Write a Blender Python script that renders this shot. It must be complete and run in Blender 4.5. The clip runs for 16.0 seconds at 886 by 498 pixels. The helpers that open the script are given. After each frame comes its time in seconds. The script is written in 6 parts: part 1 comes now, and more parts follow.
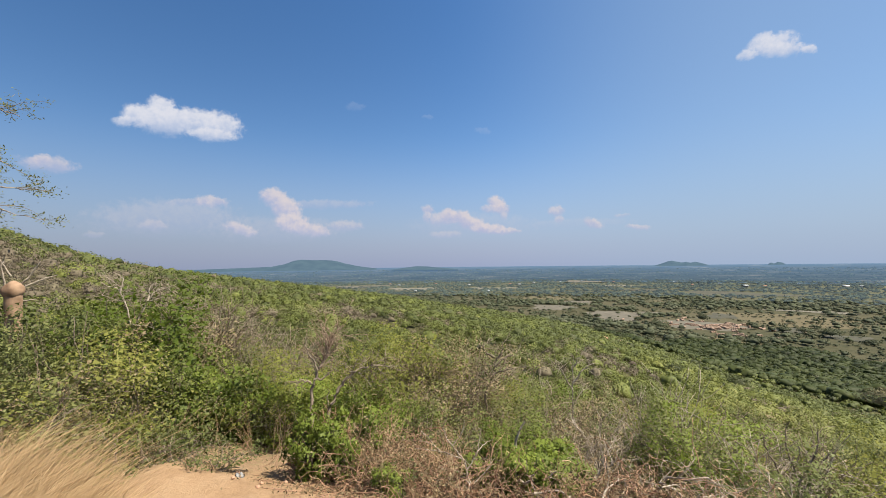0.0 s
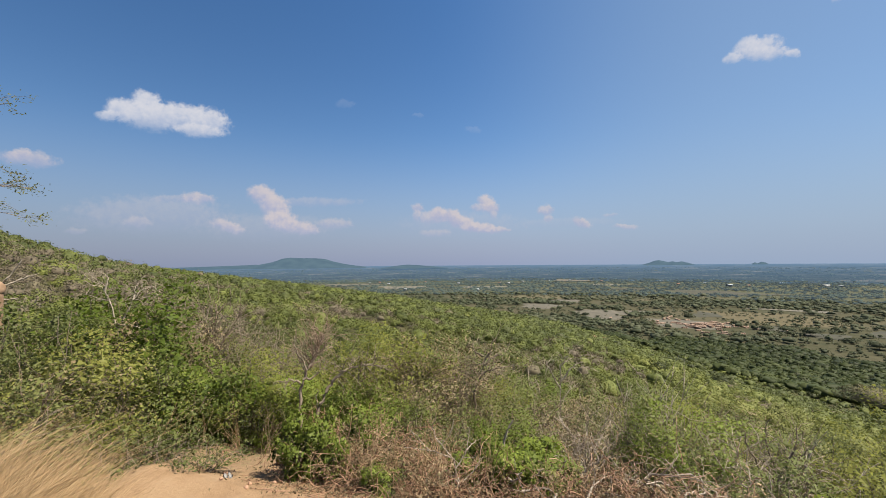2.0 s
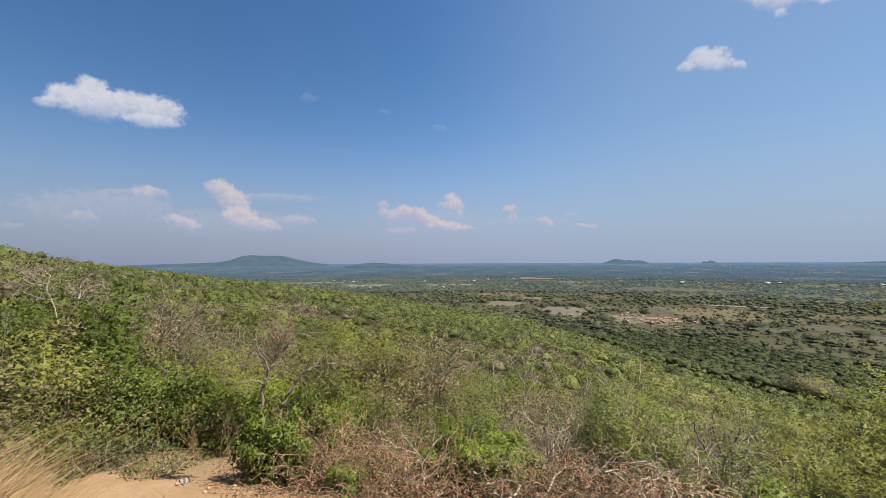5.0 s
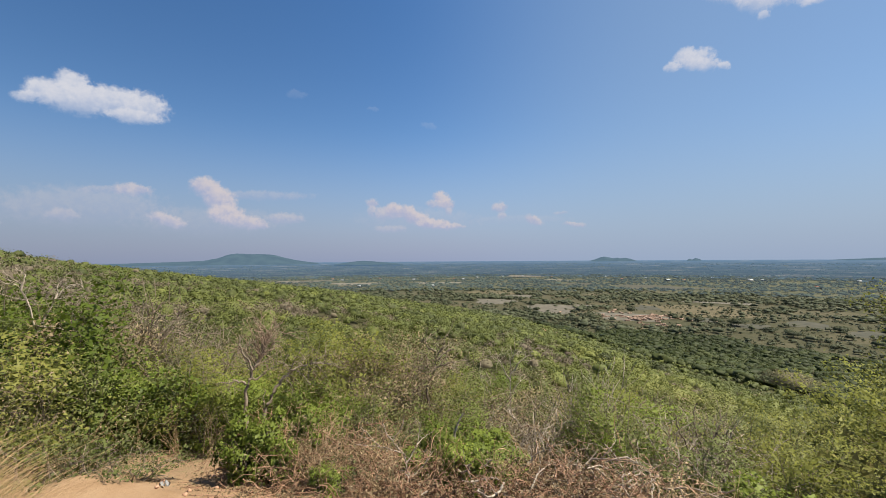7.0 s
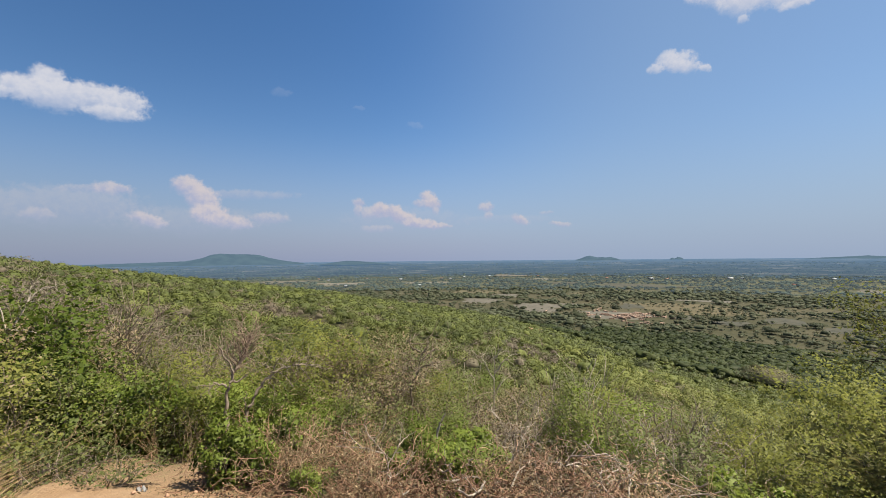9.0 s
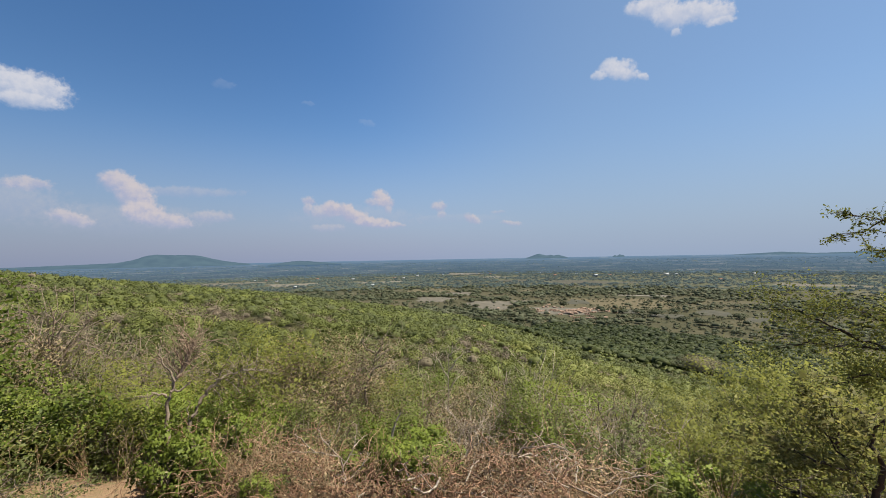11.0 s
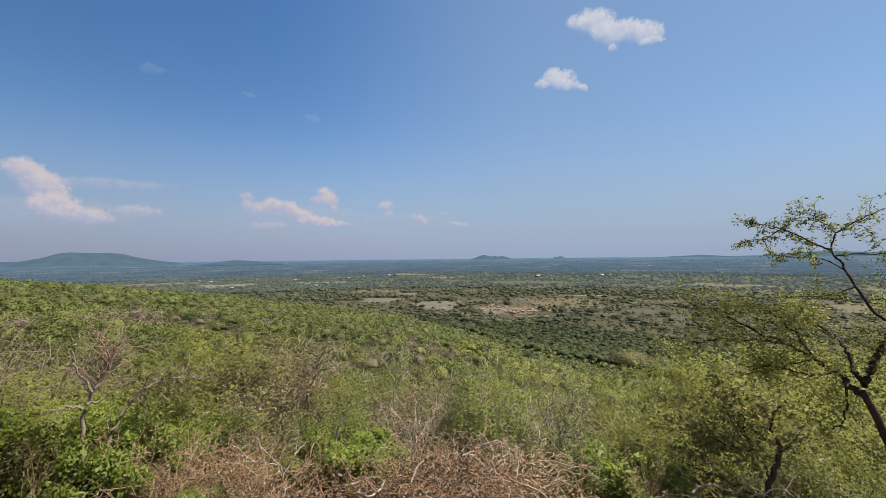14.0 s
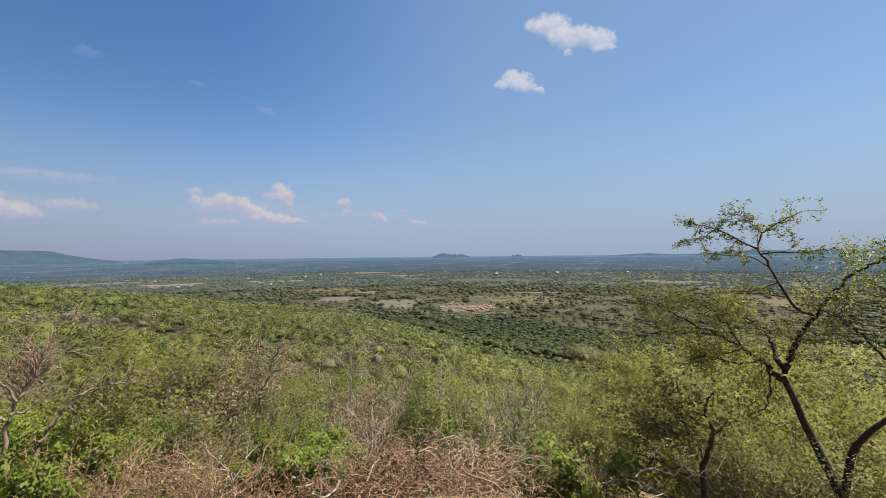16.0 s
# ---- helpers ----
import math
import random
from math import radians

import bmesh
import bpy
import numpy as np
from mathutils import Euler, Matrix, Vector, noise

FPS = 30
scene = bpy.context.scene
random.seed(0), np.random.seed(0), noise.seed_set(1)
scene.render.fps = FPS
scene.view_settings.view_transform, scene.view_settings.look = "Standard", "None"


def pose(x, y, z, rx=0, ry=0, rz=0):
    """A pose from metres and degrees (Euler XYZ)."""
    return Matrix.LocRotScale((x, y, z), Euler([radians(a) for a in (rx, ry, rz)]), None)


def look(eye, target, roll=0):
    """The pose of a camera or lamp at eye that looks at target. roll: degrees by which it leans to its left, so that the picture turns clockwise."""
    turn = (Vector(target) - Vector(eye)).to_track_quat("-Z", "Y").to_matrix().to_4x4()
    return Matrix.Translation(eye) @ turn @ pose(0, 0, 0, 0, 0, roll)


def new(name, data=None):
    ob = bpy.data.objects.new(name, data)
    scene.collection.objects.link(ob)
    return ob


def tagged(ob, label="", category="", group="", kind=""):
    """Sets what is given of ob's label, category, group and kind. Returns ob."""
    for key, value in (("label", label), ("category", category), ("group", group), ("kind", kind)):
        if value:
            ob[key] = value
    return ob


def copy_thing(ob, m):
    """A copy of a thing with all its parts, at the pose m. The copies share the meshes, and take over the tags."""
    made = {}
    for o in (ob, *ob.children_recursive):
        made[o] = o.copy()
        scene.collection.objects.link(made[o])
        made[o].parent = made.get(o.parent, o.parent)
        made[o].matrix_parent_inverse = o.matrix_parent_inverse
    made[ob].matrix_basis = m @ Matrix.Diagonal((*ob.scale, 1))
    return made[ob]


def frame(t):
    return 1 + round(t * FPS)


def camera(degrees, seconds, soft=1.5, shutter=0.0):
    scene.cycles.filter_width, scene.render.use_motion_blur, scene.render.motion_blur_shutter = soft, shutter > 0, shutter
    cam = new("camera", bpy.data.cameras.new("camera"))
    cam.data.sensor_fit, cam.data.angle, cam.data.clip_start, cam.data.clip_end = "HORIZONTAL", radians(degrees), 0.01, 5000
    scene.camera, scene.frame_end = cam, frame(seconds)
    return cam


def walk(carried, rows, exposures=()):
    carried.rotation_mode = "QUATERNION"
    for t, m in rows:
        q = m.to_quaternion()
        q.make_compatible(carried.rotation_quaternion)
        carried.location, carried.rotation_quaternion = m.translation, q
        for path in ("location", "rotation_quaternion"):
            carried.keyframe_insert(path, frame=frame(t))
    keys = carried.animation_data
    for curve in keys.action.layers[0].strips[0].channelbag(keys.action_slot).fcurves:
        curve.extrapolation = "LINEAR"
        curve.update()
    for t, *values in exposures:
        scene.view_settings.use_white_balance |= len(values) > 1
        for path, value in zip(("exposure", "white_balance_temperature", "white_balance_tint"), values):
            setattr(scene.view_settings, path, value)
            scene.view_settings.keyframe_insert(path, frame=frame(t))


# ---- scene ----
cam = camera(93.78, 16.0, soft=0.9)
EYE = 1.65
SPREAD = 1.0125  # all headings and height angles below open by this much
# seconds, heading (degrees right of +y), pitch up, roll, offset of the eye in x, y, z
ROWS = [
    (0.0, 0.00, 2.21, -0.62, 0.000, 0.000, -0.000), (0.5, 0.16, 2.12, -0.57, -0.001, -0.008, 0.008),
    (1.0, 0.54, 2.06, -0.49, -0.001, -0.013, 0.013), (1.5, 0.99, 2.03, -0.44, -0.001, -0.017, 0.015),
    (2.0, 1.41, 2.00, -0.41, -0.002, -0.021, 0.015), (2.5, 2.23, 1.94, -0.39, -0.005, -0.025, 0.013),
    (3.0, 2.88, 1.90, -0.37, -0.008, -0.030, 0.011), (3.5, 3.94, 1.86, -0.33, -0.011, -0.034, 0.009),
    (4.0, 4.72, 1.80, -0.28, -0.014, -0.038, 0.010), (6.5, 7.46, 1.53, -0.39, 0.009, -0.030, 0.006),
    (7.0, 7.59, 1.43, -0.39, 0.028, -0.035, 0.013), (7.5, 7.95, 1.39, -0.38, 0.042, -0.043, 0.020),
    (8.0, 8.28, 1.36, -0.38, 0.053, -0.053, 0.026), (8.5, 8.73, 1.35, -0.43, 0.062, -0.059, 0.028),
    (9.0, 9.39, 1.36, -0.56, 0.071, -0.061, 0.024), (11.5, 16.92, 1.11, -1.01, 0.054, -0.096, 0.036),
    (12.0, 17.63, 1.12, -0.88, 0.052, -0.099, 0.040), (12.5, 19.11, 1.12, -0.79, 0.051, -0.101, 0.043),
    (13.0, 20.09, 1.11, -0.70, 0.051, -0.102, 0.043), (13.5, 21.72, 1.10, -0.65, 0.051, -0.104, 0.043),
    (14.0, 23.16, 1.10, -0.63, 0.051, -0.108, 0.043), (14.5, 24.48, 1.09, -0.63, 0.052, -0.112, 0.042),
    (15.0, 25.98, 1.04, -0.64, 0.055, -0.117, 0.040), (15.5, 27.29, 0.93, -0.63, 0.059, -0.124, 0.039),
    (16.0, 28.73, 0.78, -0.59, 0.063, -0.135, 0.041)]


def aim(row):
    t, yaw, pitch, roll, x, y, z = row
    a, p = radians(yaw), radians(pitch)
    eye = Vector((x, y, EYE + z))
    return t, look(eye, eye + Vector((math.sin(a) * math.cos(p), math.cos(a) * math.cos(p), math.sin(p))) * 10, roll)


walk(cam, [aim(r) for r in ROWS], exposures=[(0.0, 1.27), (1.0, 1.26), (2.0, 1.11), (9.0, 1.12), (13.0, 1.06), (16.0, 1.13)])

# ---- sky and sun ----
SUN_AZ, SUN_EL = 102.0, 58.0
world = bpy.data.worlds.new("sky")
scene.world = world
world.use_nodes = True
wn, wl = world.node_tree.nodes, world.node_tree.links
wn.clear()


def wnode(kind, **values):
    n = wn.new(kind)
    for key, value in values.items():
        n.inputs[key].default_value = value
    return n


def direction(az, el):
    a, e = radians(az * SPREAD), radians(el * SPREAD)
    return Vector((math.sin(a) * math.cos(e), math.cos(a) * math.cos(e), math.sin(e)))


sky = wn.new("ShaderNodeTexSky")
sky.sky_type, sky.sun_disc = "NISHITA", False
sky.sun_elevation, sky.sun_rotation = radians(SUN_EL), radians(SUN_AZ)
sky.altitude, sky.air_density, sky.dust_density, sky.ozone_density = 150, 1.1, 0.2, 2.5
coords = wn.new("ShaderNodeTexCoord")
# cumulus: heading, height, half width, half height in degrees, lean, strength
HIGH_LEFT = [
    (-34, 17.7, 1.45, 1.18, 11, 1), (-36, 16.5, 1.74, 1.23, 11, 1), (-37.2, 15.7, 1.06, 0.64, 11, 0.9), (-33.7, 16.4, 2.85, 1.64, 5, 1),
    (-30.9, 16.8, 2.74, 1.49, 5, 1), (-28, 16.7, 2.32, 1.6, 4, 1), (-28.8, 15.6, 2.75, 0.83, 3, 0.9), (-43.3, 10.3, 2.17, 0.88, 1, 0.7),
    (-43.8, 10.7, 0.96, 0.54, 9, 0.7),]
LOW_LEFT = [
    (-21.8, 8.6, 1.87, 1.36, -19, 1), (-20.5, 7.2, 1.92, 1.72, -25, 1), (-19.8, 5.6, 2.02, 1.3, 1, 1), (-18.1, 4.8, 3.02, 0.96, -4, 0.9),
    (-16.3, 4.3, 1.27, 0.51, 1, 0.6), (-25.7, 4.6, 2.01, 0.744, -16, 0.85), (-28.9, 7.8, 1.87, 0.72, -1, 0.8), (-31.3, 7.6, 2.57, 0.45, 4, 0.3),
    (-33, 5.6, 7.5, 2.2, 3, 0.3), (-21, 4.6, 8, 1.8, 2, 0.2), (4, 5.4, 8.5, 1.7, 0, 0.15), (-13.1, 5.3, 2.47, 0.74, 1, 0.55), (-16, 8.1, 6.31, 0.66, 2, 0.3), (-39.7, 3.6, 0.82, 0.41, 2, 0.3),
    (-34.6, 4.7, 1.35, 0.76, 2, 0.4),]
WISPS = [
    (5.8, 17.7, 1.17, 0.42, -7, 0.1), (-1.9, 19.6, 0.8, 0.28, 0, 0.09), (-11.7, 20.6, 1.26, 0.47, 4, 0.09),]
LOW_MIDDLE = [
    (-2, 7.6, 0.92, 0.732, 3, 0.8), (-2.2, 6.6, 0.55, 0.89, 3, 0.6), (-0.7, 6.2, 1.38, 0.996, 2, 0.7), (0.8, 6.6, 1.18, 1.18, -20, 1),
    (2.7, 6.2, 1.67, 1.1, -20, 1), (4.4, 5.4, 2.25, 1.03, -22, 1), (6.3, 4.8, 2.55, 0.792, -4, 1), (8.6, 4.5, 1.97, 0.444, 1, 0.75),
    (0.3, 4.1, 2.31, 0.56, 1, 0.42), (7.4, 8.1, 1.36, 1.04, -19, 0.95), (8.1, 7.4, 1.14, 0.96, 1, 0.9), (6.5, 7.5, 1.36, 0.612, 2, 0.7),
    (8.3, 6.5, 0.5, 0.59, 1, 0.5), (15.2, 6.9, 1.12, 0.804, 0, 0.75), (15.6, 5.9, 0.67, 0.6, 0, 0.6), (19.7, 5.2, 1.31, 0.636, -28, 0.8),
    (25, 4.4, 1.45, 0.38, -6, 0.65), (23.2, 5.9, 0.99, 0.3, -1, 0.36), (17.7, 5.2, 6.75, 0.61, 0, 0.12),]
HIGH_RIGHT = [
    (37.9, 22.7, 1.15, 0.9, -6, 0.8), (38.7, 22.1, 2.09, 1.1, -6, 0.85), (39.4, 21.5, 2.17, 0.77, -14, 0.8), (36.5, 21.8, 0.96, 0.52, -5, 0.7),
    (41.6, 20.8, 0.61, 0.38, -26, 0.7), (43.1, 27.8, 2.36, 1.27, -10, 1), (40.9, 28, 1.14, 0.82, -9, 0.9), (44.9, 26.3, 1.89, 1.31, -19, 1),
    (47.4, 26.2, 2.18, 1.13, -16, 1), (49.2, 25.5, 1.52, 1.15, -12, 1), (50.4, 25.3, 0.69, 0.91, -13, 0.8), (45.3, 24.6, 0.56, 0.54, -10, 0.7),
    (49.6, 24.6, 1.37, 0.48, -4, 0.8),]
BEHIND = [(120, 24, 7, 2.5, 0, 1.0), (-110, 18, 8, 2.5, 0, 1.0), (175, 30, 6, 2.4, 0, 1.0)]
CLOUDS = HIGH_LEFT + LOW_LEFT + WISPS + LOW_MIDDLE + HIGH_RIGHT + BEHIND
billow = coords.outputs["Generated"]
for scale, amount in ((42.0, 0.014), (150.0, 0.007)):
    warp = wnode("ShaderNodeTexNoise", Scale=scale, Detail=4.0, Roughness=0.6)
    wl.new(coords.outputs["Generated"], warp.inputs["Vector"])
    shift = wn.new("ShaderNodeVectorMath")
    shift.operation = "MULTIPLY_ADD"
    wl.new(warp.outputs["Color"], shift.inputs[0])
    shift.inputs[1].default_value = (amount, amount, amount)
    wl.new(billow, shift.inputs[2])
    back = wn.new("ShaderNodeVectorMath")
    back.operation = "SUBTRACT"
    wl.new(shift.outputs[0], back.inputs[0])
    back.inputs[1].default_value = (amount / 2, amount / 2, amount / 2)
    billow = back.outputs[0]
# deeper blue overhead, pale lilac air low down
deep = wnode("ShaderNodeHueSaturation", Saturation=1.26, Value=1.56)
wl.new(sky.outputs[0], deep.inputs["Color"])
height = wn.new("ShaderNodeSeparateXYZ")
wl.new(coords.outputs["Generated"], height.inputs[0])


def ranged(value, lo, hi, out0=0.0, out1=1.0, kind="SMOOTHSTEP"):
    n = wn.new("ShaderNodeMapRange")
    n.interpolation_type = kind
    for key, number in (("From Min", lo), ("From Max", hi), ("To Min", out0), ("To Max", out1)):
        n.inputs[key].default_value = number
    wl.new(value, n.inputs["Value"])
    return n.outputs[0]


def layered(factor, under, over):
    n = wn.new("ShaderNodeMix")
    n.data_type = "RGBA"
    wl.new(factor, n.inputs["Factor"])
    for key, value in (("A", under), ("B", over)):
        if isinstance(value, tuple):
            n.inputs[key].default_value = value
        else:
            wl.new(value, n.inputs[key])
    return n.outputs["Result"]


cast = wn.new("ShaderNodeVectorMath")
cast.operation = "MULTIPLY"
cast.inputs[1].default_value = (1.11, 0.985, 1.0)
wl.new(deep.outputs[0], cast.inputs[0])
heaven = layered(ranged(height.outputs["Z"], -0.03, 0.31, 0.95, 0.0), cast.outputs[0], (3.25, 4.12, 6.3, 1))
# a little darker away from the sun
toward = wn.new("ShaderNodeVectorMath")
toward.operation = "DOT_PRODUCT"
wl.new(coords.outputs["Generated"], toward.inputs[0])
toward.inputs[1].default_value = (math.sin(radians(SUN_AZ)), math.cos(radians(SUN_AZ)), 0)
dimmed = wn.new("ShaderNodeVectorMath")
dimmed.operation = "SCALE"
wl.new(heaven, dimmed.inputs[0])
wl.new(ranged(toward.outputs["Value"], -0.95, 0.4, 0.67, 0.97, "LINEAR"), dimmed.inputs["Scale"])
heaven = layered(ranged(toward.outputs["Value"], -0.2, 0.45, 0.0, 0.5), dimmed.outputs[0], (3.1, 4.2, 5.5, 1))  # paler towards the sun
fine = wnode("ShaderNodeTexNoise", Scale=75.0, Detail=6.0, Roughness=0.65)
wl.new(coords.outputs["Generated"], fine.inputs["Vector"])
for az, el, wide, high, lean, amount in CLOUDS:
    c = direction(az, el)
    turn = c.to_track_quat("-Z", "Y").to_matrix() @ Matrix.Rotation(radians(lean), 3, "Z")
    lobe = wn.new("ShaderNodeMapping")
    lobe.vector_type = "TEXTURE"
    lobe.inputs["Location"].default_value = c
    lobe.inputs["Rotation"].default_value = turn.to_euler()
    lobe.inputs["Scale"].default_value = (math.tan(radians(wide)), math.tan(radians(high)), math.tan(radians(wide)))
    # taken in turn, one lobe after another
    queue = wn.new("ShaderNodeVectorMath")
    queue.operation = "MULTIPLY_ADD"
    wl.new(heaven, queue.inputs[0])
    queue.inputs[1].default_value = (1e-7, 1e-7, 1e-7)
    wl.new(billow, queue.inputs[2])
    wl.new(queue.outputs[0], lobe.inputs["Vector"])
    span = wn.new("ShaderNodeVectorMath")
    span.operation = "LENGTH"
    wl.new(lobe.outputs[0], span.inputs[0])
    ragged = wn.new("ShaderNodeMath")
    ragged.operation = "MULTIPLY_ADD"
    wl.new(fine.outputs["Fac"], ragged.inputs[0])
    ragged.inputs[1].default_value = 0.9
    wl.new(span.outputs["Value"], ragged.inputs[2])
    parted = wn.new("ShaderNodeSeparateXYZ")
    wl.new(lobe.outputs[0], parted.inputs[0])
    if el < 12:
        grey, white = (4.3, 4.6, 6.3, 1), (6.5, 6.0, 6.3, 1)
    else:
        grey, white = (5.0, 5.6, 7.1, 1), (6.9, 7.0, 7.7, 1)
    puffs = wn.new("ShaderNodeMath")
    puffs.operation = "MULTIPLY_ADD"
    wl.new(fine.outputs["Fac"], puffs.inputs[0])
    puffs.inputs[1].default_value = -2.6
    wl.new(parted.outputs["Y"], puffs.inputs[2])
    tint = layered(ranged(puffs.outputs[0], -2.1, -0.35), grey, white)
    # thinning out below
    body = wn.new("ShaderNodeMath")
    body.operation = "MULTIPLY"
    wl.new(ranged(ragged.outputs[0], 1.64, 1.05, 0.0, amount * 0.96), body.inputs[0])
    wl.new(ranged(parted.outputs["Y"], -1.0, 0.0, 0.45, 1.0), body.inputs[1])
    heaven = layered(body.outputs[0], heaven, tint)
glow = wnode("ShaderNodeBackground", Strength=0.044)
wl.new(heaven, glow.inputs["Color"])
wl.new(glow.outputs[0], wn.new("ShaderNodeOutputWorld").inputs["Surface"])

sun_data = bpy.data.lights.new("sun", "SUN")
sun_data.energy, sun_data.angle, sun_data.color = 5.0, radians(0.55), (1.0, 0.92, 0.77)
sun = new("sun", sun_data)
sun.matrix_world = look(direction(SUN_AZ, SUN_EL) * 50, (0, 0, 0))


# ---- materials ----
def shader(name):
    m = bpy.data.materials.new(name)
    m.use_nodes = True
    nodes, links = m.node_tree.nodes, m.node_tree.links
    bsdf = nodes["Principled BSDF"]
    return m, nodes, links, bsdf


def ramp(nodes, stops):
    r = nodes.new("ShaderNodeValToRGB")
    while len(r.color_ramp.elements) < len(stops):
        r.color_ramp.elements.new(0.5)
    for e, (p, c) in zip(r.color_ramp.elements, stops):
        e.position, e.color = p, (*c, 1)
    return r


def leaf_material(name, stops, through_light=0.35, rough=0.55, source="island", spread=0.35):
    """Leaves: a colour for each leaf, shifted plant by plant, partly translucent. source: island, or the plant's own tone."""
    m, nodes, links, bsdf = shader(name)
    isl = nodes.new("ShaderNodeNewGeometry")
    if source == "tone":
        tone = nodes.new("ShaderNodeAttribute")
        tone.attribute_name = "tone"
        plant = tone.outputs["Fac"]
    else:
        plant = nodes.new("ShaderNodeObjectInfo").outputs["Random"]
    mix = nodes.new("ShaderNodeMath")
    mix.operation = "MULTIPLY_ADD"
    links.new(isl.outputs["Random Per Island"], mix.inputs[0])
    mix.inputs[1].default_value = spread
    scaled = nodes.new("ShaderNodeMath")
    scaled.operation = "MULTIPLY"
    links.new(plant, scaled.inputs[0])
    scaled.inputs[1].default_value = 1 - spread
    links.new(scaled.outputs[0], mix.inputs[2])
    r = ramp(nodes, stops)
    links.new(mix.outputs[0], r.inputs[0])
    links.new(r.outputs[0], bsdf.inputs["Base Color"])
    bsdf.inputs["Roughness"].default_value = rough
    bsdf.inputs["Specular IOR Level"].default_value = 0.18
    tl = nodes.new("ShaderNodeBsdfTranslucent")
    links.new(r.outputs[0], tl.inputs["Color"])
    ms = nodes.new("ShaderNodeMixShader")
    ms.inputs[0].default_value = through_light
    links.new(bsdf.outputs[0], ms.inputs[1])
    links.new(tl.outputs[0], ms.inputs[2])
    links.new(ms.outputs[0], nodes["Material Output"].inputs["Surface"])
    return m


def wood_material(name, dark, light, scale=30.0, rough=0.85):
    m, nodes, links, bsdf = shader(name)
    co = nodes.new("ShaderNodeTexCoord")
    n = nodes.new("ShaderNodeTexNoise")
    n.inputs["Scale"].default_value, n.inputs["Detail"].default_value = scale, 6
    links.new(co.outputs["Object"], n.inputs["Vector"])
    r = ramp(nodes, [(0.3, dark), (0.7, light)])
    links.new(n.outputs["Fac"], r.inputs[0])
    links.new(r.outputs[0], bsdf.inputs["Base Color"])
    bsdf.inputs["Roughness"].default_value = rough
    bump = nodes.new("ShaderNodeBump")
    bump.inputs["Strength"].default_value, bump.inputs["Distance"].default_value = 0.6, 0.01
    links.new(n.outputs["Fac"], bump.inputs["Height"])
    links.new(bump.outputs[0], bsdf.inputs["Normal"])
    return m


